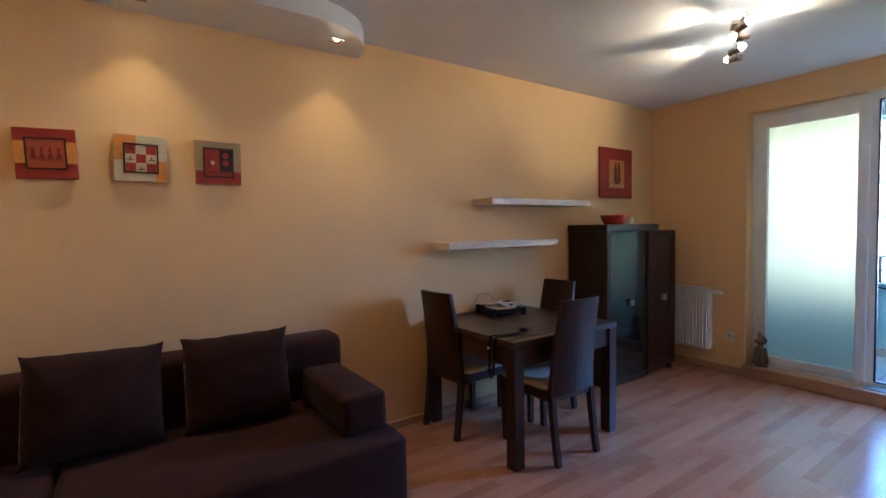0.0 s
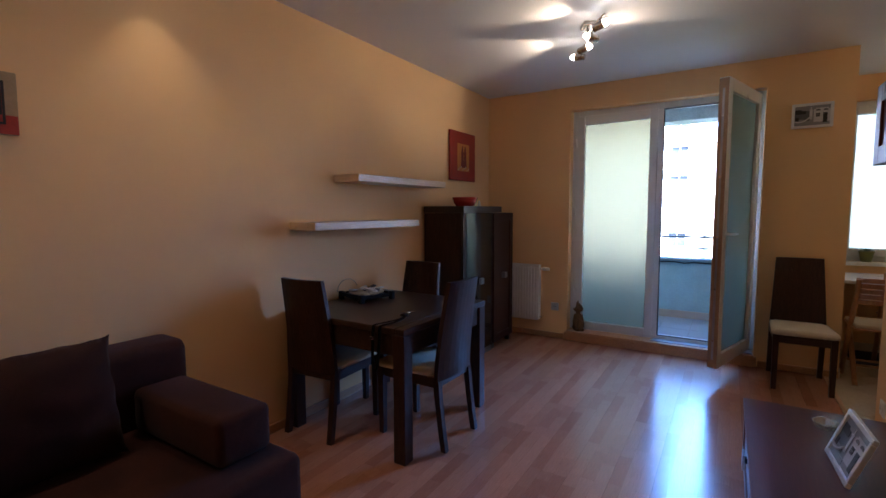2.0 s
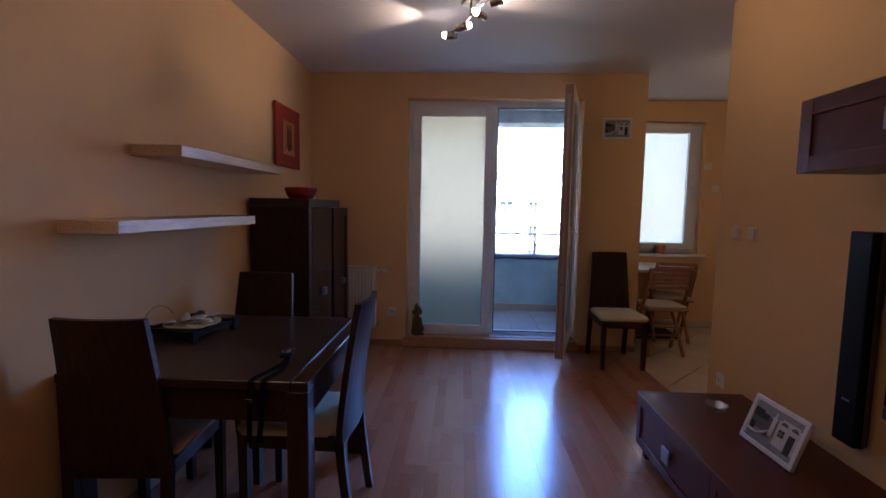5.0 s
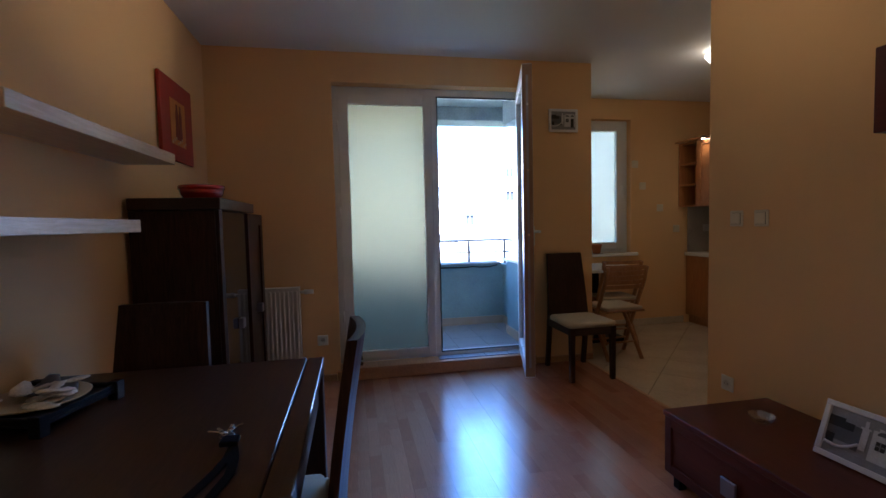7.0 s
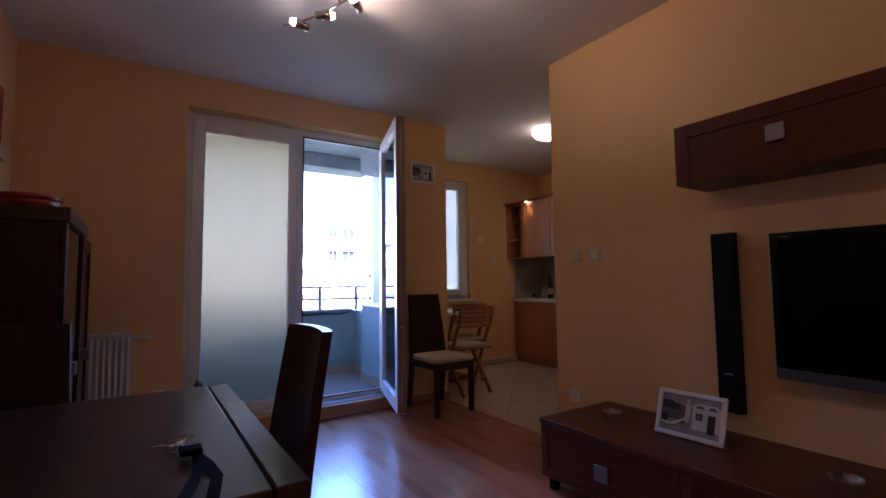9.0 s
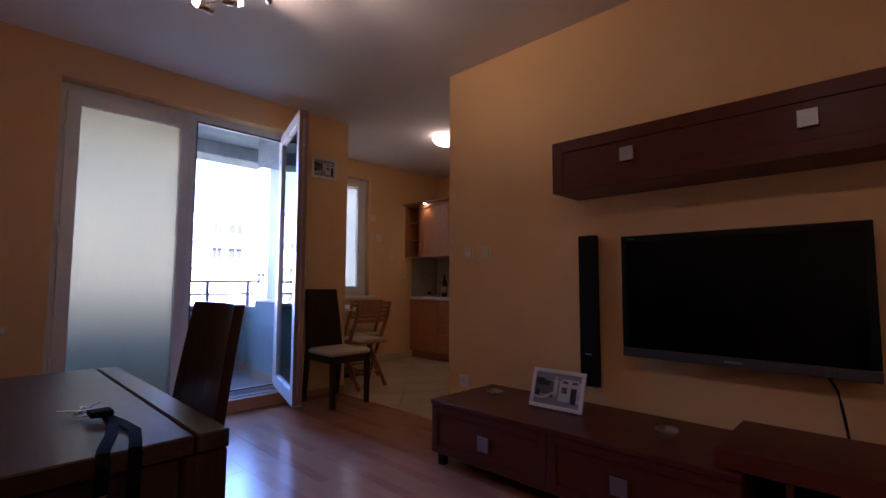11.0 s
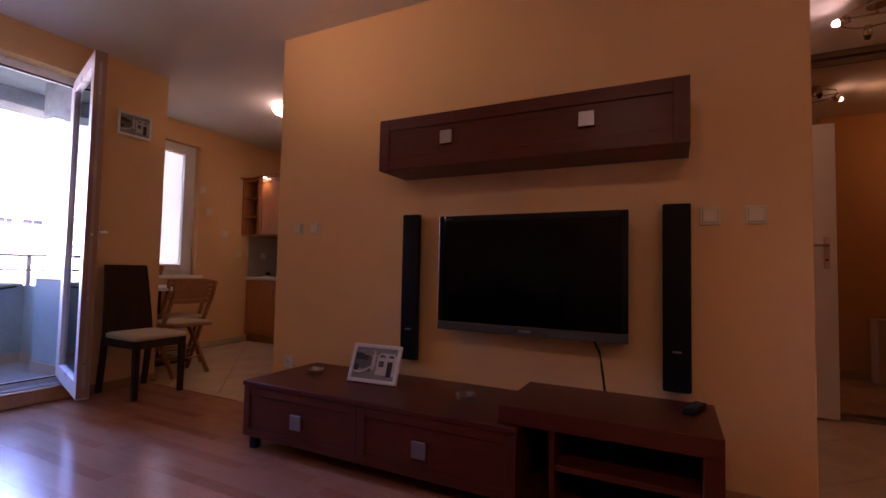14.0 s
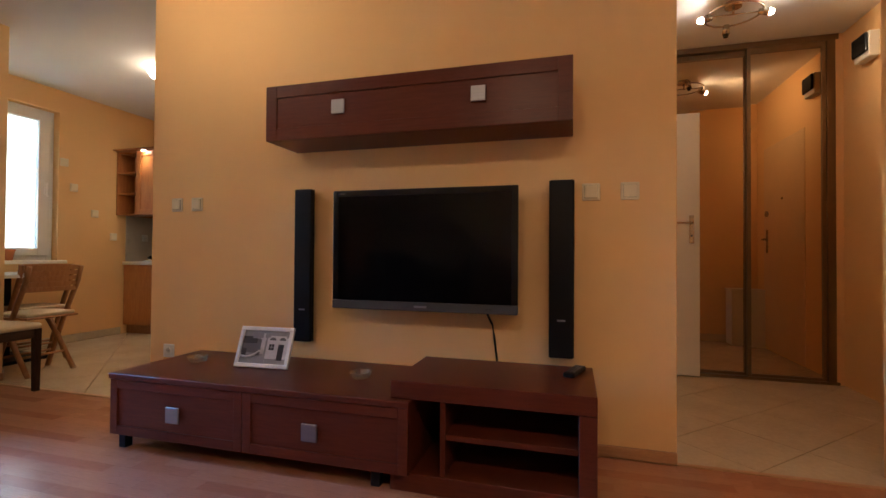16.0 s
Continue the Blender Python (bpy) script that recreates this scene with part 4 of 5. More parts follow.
# red canvas with an ochre middle
p = canvas(pose(4.362, WL, 1.898), 0.508, 0.482, BRICKRED, "large dark red canvas with small ochre middle panel")
part("middle", flat(bmesh.new(), -0.12, 0.12, -0.145, 0.125, 0.0285), OCHRE, p)
bm = bmesh.new()
for x in (-0.02, 0.035):
    loft(bm, [[(x + a * r, -0.0300 + b, z) for a, b in ((-1, 0), (1, 0), (1, -0.001), (-1, -0.001))] for z, r in ((-0.11, 0.03), (-0.02, 0.022), (0.04, 0.024), (0.07, 0.012), (0.10, 0.012))])
part("shapes", bm, DARKRED, p)
part("speckles", (lambda b: [flat(b, -0.11 + 0.03 * i, -0.095 + 0.03 * i, -0.14 + 0.014 * (i % 3), -0.125 + 0.014 * (i % 3), 0.0300) for i in range(8)] and b)(bmesh.new()), IVORY, p)

GREY1, GREY2, GREY3, GREY4 = paint("photo_white", (0.62, 0.63, 0.64), 0.3), paint("photo_light_grey", (0.30, 0.31, 0.32), 0.3), paint("photo_mid_grey", (0.12, 0.125, 0.13), 0.3), paint("photo_dark_grey", (0.03, 0.032, 0.035), 0.3)


def photo(name, m, w, h, label, cat, group=""):
    """Black-and-white picture of a white house and terrace in an aluminium frame, facing local -y, base at z=0."""
    p = thing(name, m, label, cat, group)
    t = 0.020
    bm = bmesh.new()
    box(bm, -w / 2, w / 2, -0.018, 0, h - t, h, 0.003), box(bm, -w / 2, w / 2, -0.018, 0, 0, t, 0.003)
    box(bm, -w / 2, -w / 2 + t, -0.018, 0, t, h - t, 0.003), box(bm, w / 2 - t, w / 2, -0.018, 0, t, h - t, 0.003)
    part("frame", bm, SILVER, p)
    part("backing", B(-w / 2 + 0.004, w / 2 - 0.004, -0.006, -0.001, 0.004, h - 0.004, 0), BLACK, p)
    a, b, u, v = -w / 2 + t, w / 2 - t, t, h - t
    W, K = b - a, v - u

    def r(bm, x0, x1, z0, z1, d):
        return flat(bm, a + x0 * W, a + x1 * W, u + z0 * K, u + z1 * K, d)
    part("print", r(bmesh.new(), 0, 1, 0, 1, 0.0065), GREY2, p)
    part("sea", r(bmesh.new(), 0.0, 0.44, 0.32, 0.74, 0.0082), GREY3, p)
    part("hillside", r(r(bmesh.new(), 0.0, 0.20, 0.60, 0.82, 0.0090), 0.20, 0.32, 0.60, 0.76, 0.0090), GREY4, p)
    part("house", r(r(bmesh.new(), 0.54, 1.0, 0.16, 0.80, 0.0098), 0.60, 0.94, 0.80, 0.86, 0.0098), GREY1, p)
    part("openings", r(r(bmesh.new(), 0.60, 0.71, 0.42, 0.60, 0.0115), 0.80, 0.92, 0.12, 0.60, 0.0115), GREY4, p)
    part("window_bars", r(r(bmesh.new(), 0.65, 0.66, 0.42, 0.60, 0.0130), 0.60, 0.71, 0.50, 0.52, 0.0130), GREY2, p)
    bm = bmesh.new()
    for q in (0.66, 0.87):
        prism_pts = [(a + (q + 0.07 * math.cos(k * math.pi / 10)) * W, u + (0.72 + 0.09 * math.sin(k * math.pi / 10)) * K) for k in range(11)]
        loft(bm, [[(x, -d, z) for x, z in prism_pts] for d in (0.0115, 0.0127)])
    part("arches", bm, GREY3, p)
    part("tower", r(r(r(bmesh.new(), 0.42, 0.50, 0.30, 0.78, 0.0115), 0.44, 0.48, 0.78, 0.92, 0.0115), 0.40, 0.52, 0.74, 0.78, 0.0128), GREY1, p)
    part("terrace", r(bmesh.new(), 0.0, 0.54, 0.0, 0.16, 0.0098), GREY2, p)
    part("wall_curve", tube(bmesh.new(), [(a + (0.02 + 0.40 * k / 12) * W, -0.0135, u + (0.22 - 0.10 * math.sin(k * math.pi / 12) + 0.014 * k) * K) for k in range(13)], 0.035 * K, 6), GREY1, p)
    part("plant", r(bmesh.new(), 0.02, 0.12, 0.24, 0.44, 0.0115), GREY4, p), part("urn", r(bmesh.new(), 0.34, 0.42, 0.24, 0.40, 0.0150), GREY3, p)
    return p


photo("framed_photo", pose(WX - 0.001, 0.187, 2.005, 0, 0, -90), 0.264, 0.194, "black and white landscape print in silver frame", "picture")

# ---- ceiling spotlight bar ----
spot = thing("ceiling_spotlight", pose(3.486, 1.57, H, 0, 0, 28), "brass and nickel ceiling bar with four halogen spots", "ceiling lamp")
part("rose", box(bmesh.new(), -0.055, 0.055, -0.04, 0.04, -0.028, 0, 0.004), NICKEL, spot)
part("stem", cyl(bmesh.new(), (0, 0, -0.028), (0, 0, -0.095), 0.007), NICKEL, spot)
bm = tube(bmesh.new(), [(-0.40 + 0.8 * i / 24, 0.018 * math.sin(i / 24 * 2 * math.pi), -0.10) for i in range(25)], 0.006)
part("bar", bm, NICKEL, spot)
base = pose(3.486, 1.57, H, 0, 0, 28)
HEADS = ((-0.31, -1, 14, -1.1), (-0.11, 1, 9, -0.35), (0.10, -1, 13, -0.9), (0.27, 1, 7, 0.45))
for x, s, up, along_x in HEADS:
    d = Vector((along_x, s * math.cos(radians(up)), math.sin(radians(up)))).normalized()
    o = Vector((x, 0.0, -0.13))
    hd = part("spot_head", cyl(cyl(bmesh.new(), o - d * 0.045, o + d * 0.03, 0.021, 0.025, 20), o + Vector((0, 0, 0.03)), o, 0.005), NICKEL, spot)
    part("bulb", cyl(bmesh.new(), o + d * 0.031, o + d * 0.055, 0.022, 0.014, 16), BULB, hd, "glowing halogen bulb")
    a = base @ (o + d * 0.065)
    lamp("halogen_spot", "SPOT", a, 0.72 if s < 0 else 0.80, target=base @ (o + d), size=0.02, cone=92 if s < 0 else 80, blend=1.0 if s < 0 else 0.6)

# recessed soffit spots
for x, y in ((1.438, 2.849), (0.463, 2.865), (-0.5, 2.865)):
    dl = thing("recessed_spot", pose(x, y, 2.494), "square nickel recessed spotlight lit in the soffit", "ceiling lamp", "soffit spots")
    bm = bmesh.new()
    box(bm, -0.04, 0.04, -0.04, -0.026, -0.006, 0, 0.001), box(bm, -0.04, 0.04, 0.026, 0.04, -0.006, 0, 0.001), box(bm, -0.04, -0.026, -0.026, 0.026, -0.006, 0, 0.001), box(bm, 0.026, 0.04, -0.026, 0.026, -0.006, 0, 0.001)
    part("bezel", bm, NICKEL, dl)
    part("reflector", lathe(bmesh.new(), [(0.0155, -0.0006), (0.018, -0.0006), (0.0255, -0.0045), (0.0255, -0.0002), (0.0155, -0.0002)], n=24), NICKEL, dl)
    part("bulb", lathe(bmesh.new(), [(0.001, -0.004), (0.010, -0.0035), (0.014, -0.0005), (0.001, -0.0002)], n=20), BULB, dl, "glowing halogen bulb")
    lamp("soffit_beam", "SPOT", (x, y, 2.483), 0.15, target=(x, y + 0.12, 1.4), size=0.02, cone=80, blend=0.7)
    lamp("soffit_light", "SPOT", (x, y, 2.48), 0.78, target=(x, y - 1.8, 0.1), size=0.03, cone=150, blend=1.0)

# ---- sofa ----
sofa = thing("sofa", pose(0, 0, 0), "dark brown suede sofa bed with loose arm bolster", "sofa")
SX0, SX1 = -0.72, 1.42
part("base", soft_box(SX0, SX1, 2.921, 2.99, 0.05, 0.25, 0.01), SUEDE, sofa)
part("seat_mattress", soft_box(0.113, SX1 + 0.005, 2.075, 2.92, 0.051, 0.43, 0.04), SUEDE, sofa)
part("seat_mattress", soft_box(SX0, 0.107, 2.075, 2.92, 0.051, 0.43, 0.04), SUEDE, sofa)
part("back_rest", soft_box(SX0, SX1 - 0.005, 2.825, 3.045, 0.252, 0.775, 0.05), SUEDE, sofa)
part("arm_bolster", soft_box(1.160, 1.385, 2.205, 2.82, 0.432, 0.615, 0.030), SUEDE, sofa)
part("arm_bolster", soft_box(SX0, SX0 + 0.225, 2.205, 2.82, 0.432, 0.615, 0.030), SUEDE, sofa)
for x in (SX0 + 0.08, SX1 - 0.08):
    for y in (2.17, 2.92):
        part("foot", cyl(bmesh.new(), (x, y, 0), (x, y, 0.05), 0.025), BLACK, sofa)
PIPING = surface("pale_zip_piping", (0.30, 0.26, 0.23), 0.8, vary=0.5, scale=60)
for k, (x, w, lean_a, yaw) in enumerate(((0.225, 0.52, -17, 3), (0.80, 0.50, -15, -5))):
    cu = thing("cushion", pose(x + 0.02, 2.745 - 0.02 * k, 0.655 - 0.005 * k, lean_a, 2 - 3 * k, yaw), "dark brown square scatter cushion leaning on the sofa back", "cushion", "sofa cushions")
    part("cover", cushion_shape(bmesh.new(), w, 0.46, 0.17, seed=k * 5), SUEDE2, cu)
    part("zip", tube(bmesh.new(), [(-w / 2 * 0.949 + 0.0015 * math.sin(i * 2.3), -0.004, -0.19 + 0.30 * i / 20) for i in range(21)], 0.0017, 5), PIPING, cu)

# ---- television wall ----
def grooved_front(x0, x1, z0, z1, y, rim=0.05):
    bm = bmesh.new()
    box(bm, x0, x1, y - 0.02, y - 0.008, z0 + rim, z1 - rim)
    box(bm, x0, x0 + rim, y - 0.02, y, z0, z1, 0.002), box(bm, x1 - rim, x1, y - 0.02, y, z0, z1, 0.002)
    box(bm, x0 + rim, x1 - rim, y - 0.02, y, z1 - rim, z1, 0.002), box(bm, x0 + rim, x1 - rim, y - 0.02, y, z0, z0 + rim, 0.002)
    return bm


def square_knob(parent, x, y, z, s=0.032):
    k = part("knob", B(x - s, x + s, y + 0.012, y + 0.022, z - s, z + s, 0.002), ALU, parent, "square brushed aluminium knob")
    part("knob_stem", B(x - 0.012, x + 0.012, y + 0.0, y + 0.012, z - 0.012, z + 0.012, 0), BLACK, k)


uc = thing("wall_cabinet", pose(0, 0, 0), "mahogany brown long wall cabinet above the television", "cabinet")
UX0, UX1, UZ0, UZ1, UY = 0.987, 2.500, 1.510, 1.788, 0.284
bm = bmesh.new()
box(bm, UX0, UX1, 0.0005, UY - 0.021, UZ0, UZ0 + 0.02, 0.001), box(bm, UX0, UX1, 0.0005, UY - 0.021, UZ1 - 0.02, UZ1, 0.001)
box(bm, UX0, UX0 + 0.02, 0.0005, UY - 0.021, UZ0 + 0.02, UZ1 - 0.02), box(bm, UX1 - 0.02, UX1, 0.0005, UY - 0.021, UZ0 + 0.02, UZ1 - 0.02)
box(bm, UX0 + 0.02, UX1 - 0.02, 0.0005, 0.012, UZ0 + 0.02, UZ1 - 0.02)
part("body", bm, REDWOOD, uc)
fl = part("flap_door", grooved_front(UX0, UX1, UZ0, UZ1, UY, 0.062), REDWOOD, uc)
square_knob(fl, 2.087, UY - 0.008, 1.654, 0.034), square_knob(fl, 1.393, UY - 0.008, 1.656, 0.034)

tv = thing("television", pose(0, 0, 0), "wall-mounted black flat television with grey lower bezel, off", "television")
TX0, TX1, TZ0, TZ1, TY = 1.231, 2.191, 0.657, 1.265, 0.143
part("case", B(TX0 + 0.01, TX1 - 0.01, 0.06, TY - 0.012, TZ0 + 0.01, TZ1 - 0.01, 0.012, 2), BLACK, tv)
part("mount", B(1.5, 1.9, 0.0, 0.06, 0.85, 1.15, 0), STEEL, tv)
bm = bmesh.new()
box(bm, TX0, TX0 + 0.032, TY - 0.02, TY, TZ0 + 0.045, TZ1, 0.004), box(bm, TX1 - 0.032, TX1, TY - 0.02, TY, TZ0 + 0.045, TZ1, 0.004), box(bm, TX0 + 0.032, TX1 - 0.032, TY - 0.02, TY, TZ1 - 0.032, TZ1, 0.004)
part("bezel", bm, BLACKGLOSS, tv)
part("lower_bezel", B(TX0, TX1, TY - 0.02, TY + 0.002, TZ0, TZ0 + 0.044, 0.004), GREYPLASTIC, tv, "grey plastic strip")
part("screen", B(TX0 + 0.03, TX1 - 0.03, TY - 0.012, TY - 0.006, TZ0 + 0.044, TZ1 - 0.03, 0), SCREEN, tv, "dark glossy screen")
part("badge", B(1.675, 1.74, TY + 0.002, TY + 0.003, TZ0 + 0.017, TZ0 + 0.027, 0), ALU, tv, "small silver badge")
part("label_mark", B(2.12, 2.155, TY, TY + 0.001, TZ1 - 0.02, TZ1 - 0.014, 0), GREYPLASTIC, tv)
for x in (1.36, 1.375):
    part("sensor", cyl(bmesh.new(), (x, TY + 0.002, TZ0 + 0.022), (x, TY + 0.003, TZ0 + 0.022), 0.003, n=8), BLACKGLOSS, tv)
solo("power_cable", tube(bmesh.new(), [(1.395, 0.05, 0.69), (1.392, 0.035, 0.64), (1.37, 0.02, 0.59), (1.362, 0.02, 0.54), (1.355, 0.03, 0.50), (1.345, 0.03, 0.42), (1.34, 0.03, 0.30)], 0.0055), BLACK, "black power cable hanging below the television", "cable")
for xa, xb in ((2.352, 2.462), (0.980, 1.095)):
    sp = thing("wall_speaker", pose(0, 0, 0), "tall slim black loudspeaker mounted beside the television", "loudspeaker", "speakers")
    xm = (xa + xb) / 2
    part("cabinet", loft(bmesh.new(), [[(xa, 0.058, z), (xb, 0.058, z), (xm + 0.03, 0.012, z), (xm - 0.03, 0.012, z)] for z in (0.459, 1.290)]), BLACKGLOSS, sp)
    part("grille", B(xa + 0.003, xb - 0.003, 0.059, 0.087, 0.459, 1.290, 0.006, 2), BLACK, sp, "black cloth grille")
    part("badge", B(xm - 0.018, xm + 0.018, 0.0872, 0.088, 0.63, 0.638, 0), ALU, sp)
    part("bracket", B(xm - 0.025, xm + 0.025, 0.0, 0.0115, 1.0, 1.1, 0), STEEL, sp)

st = thing("tv_stand", pose(0, 0, 0), "low mahogany brown drawer unit under the television", "tv stand")
part("body", B(1.60, 3.10, 0.05, 0.584, 0.075, 0.336, 0.001), REDWOOD, st)
part("top", B(1.595, 3.11, 0.045, 0.612, 0.337, 0.363, 0.003), REDWOOD, st)
for x0, x1, kx2 in ((2.364, 3.105, 2.727), (1.60, 2.36, 2.026)):
    d = part("drawer_front", grooved_front(x0, x1, 0.076, 0.335, 0.605, 0.042), REDWOOD, st)
    square_knob(d, kx2, 0.597, 0.201, 0.036)
for x in (1.75, 3.07):
    for y in (0.10, 0.53):
        part("leg", B(x - 0.02, x + 0.02, y, y + 0.04, 0, 0.0745, 0.002), BLACK, st)
br = thing("tv_bridge_unit", pose(0, 0, 0), "mahogany brown open shelf unit bridging the drawer unit", "shelf unit")
BX0, BX1, BYF, BYB = 0.90, 1.685, 0.575, 0.115
part("top", B(BX0, BX1, BYB, BYF, 0.364, 0.434, 0.003), REDWOOD, br)
part("side_panel", B(BX0, BX0 + 0.063, BYB, BYF - 0.004, 0.074, 0.363, 0.002), REDWOOD, br)
part("divider", B(1.460, 1.481, BYB, BYF - 0.012, 0.074, 0.363, 0.001), REDWOOD, br)
part("shelf", B(BX0 + 0.064, 1.459, BYB + 0.01, BYF - 0.018, 0.214, 0.236, 0.001), REDWOOD, br)
part("bottom", B(BX0, BX1, BYB, BYF - 0.004, 0.0, 0.073, 0.002), REDWOOD, br)
part("back_panel", B(BX0 + 0.064, 1.594, BYB, BYB + 0.008, 0.075, 0.363, 0), BLACK, br)

photo("photo_frame", pose(2.482, 0.320, 0.364, -20, 0, 183), 0.298, 0.204, "black and white photo in silver frame standing on cabinet", "photo frame")


def ashtray(x, y, z):
    bm = lathe(bmesh.new(), [(0.001, 0), (0.032, 0), (0.040, 0.004), (0.047, 0.022), (0.052, 0.030), (0.050, 0.034), (0.045, 0.032), (0.036, 0.012), (0.001, 0.009)], n=24)
    for v in bm.verts:
        a = math.atan2(v.co.y, v.co.x)
        v.co.z += 0.003 * math.sin(a * 6) * (v.co.z > 0.02)
    solo("glass_ashtray", bm, CRYSTAL, "small clear glass ashtray on the low cabinet", "ashtray", pose(x, y, z), "ashtrays")


ashtray(2.886, 0.304, 0.3635), ashtray(1.925, 0.345, 0.3635)
rc = thing("remote_control", pose(0.977, 0.252, 0.4345, 0, 0, 73), "black remote control lying on the shelf unit", "remote control")
part("case", B(-0.085, 0.085, -0.024, 0.024, 0, 0.02, 0.006, 2), BLACK, rc)
for i in range(7):
    for j in range(3):
        part("button", B(-0.068 + i * 0.02, -0.058 + i * 0.02, -0.017 + j * 0.013, -0.009 + j * 0.013, 0.0201, 0.0225, 0), GREYPLASTIC, rc)

wall_plate("light_switch", pose(3.343, 0.0005, 1.234, 0, 0, 180), "cream plastic light switch near the kitchen", "light switch")
wall_plate("light_switch", pose(3.193, 0.0005, 1.234, 0, 0, 180), "cream plastic light switch near the kitchen", "light switch")
wall_plate("light_switch", pose(0.904, 0.0005, 1.239, 0, 0, 180), "cream plastic light switch beside the hall opening", "light switch")
wall_plate("light_switch", pose(0.732, 0.0005, 1.239, 0, 0, 180), "cream plastic light switch beside the hall opening", "light switch")
wall_plate("wall_socket", pose(3.391, 0.0005, 0.333, 0, 0, 180), "white double wall socket on the television wall", "socket", 1)
for y, z in ((-1.197, 1.869), (-1.297, 1.620), (-1.521, 1.366), (-1.738, 1.120)):
    wall_plate("wall_control", pose(KX - 0.0005, y, z, 0, 0, -90), "cream plastic control plate on the kitchen wall", "wall control", 2)

# ---- kitchen ----
base_u = thing("kitchen_base_cabinet", pose(0, 0, 0), "beech kitchen base cabinet with door and drawers", "cabinet")
KF = -1.87
part("body", B(4.3, KX - 0.002, KY + 0.002, KF - 0.02, 0.1, 0.80, 0.001), KITCHEN, base_u)
part("plinth", B(4.3, KX - 0.002, KY + 0.05, KF - 0.05, 0, 0.099, 0.001), BEECH, base_u)
d = part("door", B(5.50, KX - 0.004, KF - 0.019, KF, 0.102, 0.798, 0.003), KITCHEN, base_u)
part("handle", tube(bmesh.new(), [(5.53, KF, 0.68), (5.53, KF + 0.028, 0.67), (5.53, KF + 0.028, 0.57), (5.53, KF, 0.56)], 0.005), NICKEL, d)
for k, (za2, zb2) in enumerate(((0.102, 0.345), (0.35, 0.49), (0.495, 0.635), (0.64, 0.798))):
    d = part("drawer", B(5.05, 5.496, KF - 0.019, KF, za2, zb2, 0.003), KITCHEN, base_u)
    part("handle", tube(bmesh.new(), [(5.40, KF, (za2 + zb2) / 2), (5.39, KF + 0.025, (za2 + zb2) / 2), (5.16, KF + 0.025, (za2 + zb2) / 2), (5.15, KF, (za2 + zb2) / 2)], 0.005), NICKEL, d)
solo("worktop", B(4.3, KX - 0.002, KY + 0.002, KF + 0.02, 0.801, 0.838, 0.004), ENAMEL, "pale laminate kitchen worktop", "worktop")
structure("trim_splashback", B(4.3, KX - 0.001, KY + 0.0005, KY + 0.008, 0.839, 1.42, 0), surface("grey_beige_tile", (0.50, 0.45, 0.38), 0.3, vary=0.06), "grey beige tiled splashback", "splashback")
structure("trim_splashback_side", B(KX - 0.008, KX - 0.0005, KY + 0.009, KF - 0.02, 0.839, 1.40, 0), surface("grey_beige_tile_side", (0.50, 0.45, 0.38), 0.3, vary=0.06), "grey beige tiled splashback return", "splashback")
wall_plate("wall_socket", pose(KX - 0.009, -2.13, 1.12, 0, 0, -90), "white socket on the kitchen splashback", "socket", 1)
UF = -1.765
end = thing("open_end_shelf", pose(0, 0, 0), "beech open end shelf of the wall cabinets", "shelf")
bm = bmesh.new()
box(bm, KX - 0.02, KX - 0.002, KY + 0.002, UF, 1.37, 2.10, 0.001)
box(bm, 5.76, 5.775, KY + 0.002, UF - 0.01, 1.37, 2.10, 0.001)
part("side_panel", bm, KITCHEN, end)
part("back_panel", B(5.776, KX - 0.021, UF - 0.22, UF - 0.21, 1.37, 2.10, 0), KITCHEN, end)
for z in (1.37, 1.61, 1.85, 2.08):
    bm = bmesh.new()
    prism(bm, [(5.776, UF - 0.2095), (KX - 0.0205, UF - 0.2095), (KX - 0.0205, UF - 0.005)] + [(5.776 + (KX - 0.0205 - 5.776) * (1 - i / 6), UF - 0.005 - 0.05 * math.sin(i / 6 * math.pi)) for i in range(1, 7)], z, z + 0.018)
    part("shelf", bm, KITCHEN, end)
up = thing("kitchen_wall_cabinet", pose(0, 0, 0), "beech kitchen wall cabinet with panelled door", "cabinet")
part("body", B(4.3, 5.757, KY + 0.002, UF - 0.022, 1.37, 2.10, 0.001), KITCHEN, up)
for x0, x1 in ((5.26, 5.756), (4.76, 5.256), (4.3, 4.756)):
    bm = bmesh.new()
    box(bm, x0, x0 + 0.06, UF - 0.02, UF, 1.372, 2.098, 0.002), box(bm, x1 - 0.06, x1, UF - 0.02, UF, 1.372, 2.098, 0.002)
    box(bm, x0 + 0.06, x1 - 0.06, UF - 0.02, UF, 2.04, 2.098, 0.002), box(bm, x0 + 0.06, x1 - 0.06, UF - 0.02, UF, 1.372, 1.43, 0.002), box(bm, x0 + 0.06, x1 - 0.06, UF - 0.02, UF - 0.01, 1.43, 2.04)
    part("door", bm, KITCHEN, up)
part("cornice", B(4.3, KX - 0.003, KY + 0.002, UF + 0.05, 2.101, 2.12, 0.002), KITCHEN, up)
cl = thing("cornice_spot", pose(5.62, UF + 0.03, 2.10), "small lit spotlight under the kitchen cornice", "lamp")
part("housing", cyl(bmesh.new(), (0, 0, -0.012), (0, 0, 0), 0.03), NICKEL, cl)
part("bulb", lathe(bmesh.new(), [(0.001, -0.018), (0.015, -0.017), (0.022, -0.0125), (0.001, -0.0122)], n=16), BULB, cl, "glowing halogen bulb")
lamp("cornice_light", "SPOT", (5.62, UF + 0.03, 2.07), 0.12, target=(5.62, UF + 0.04, 0), size=0.02, cone=110, blend=0.9)
bottle = thing("wine_bottle", pose(5.60, -2.1, 0.838), "dark green wine bottle standing on the worktop", "bottle")
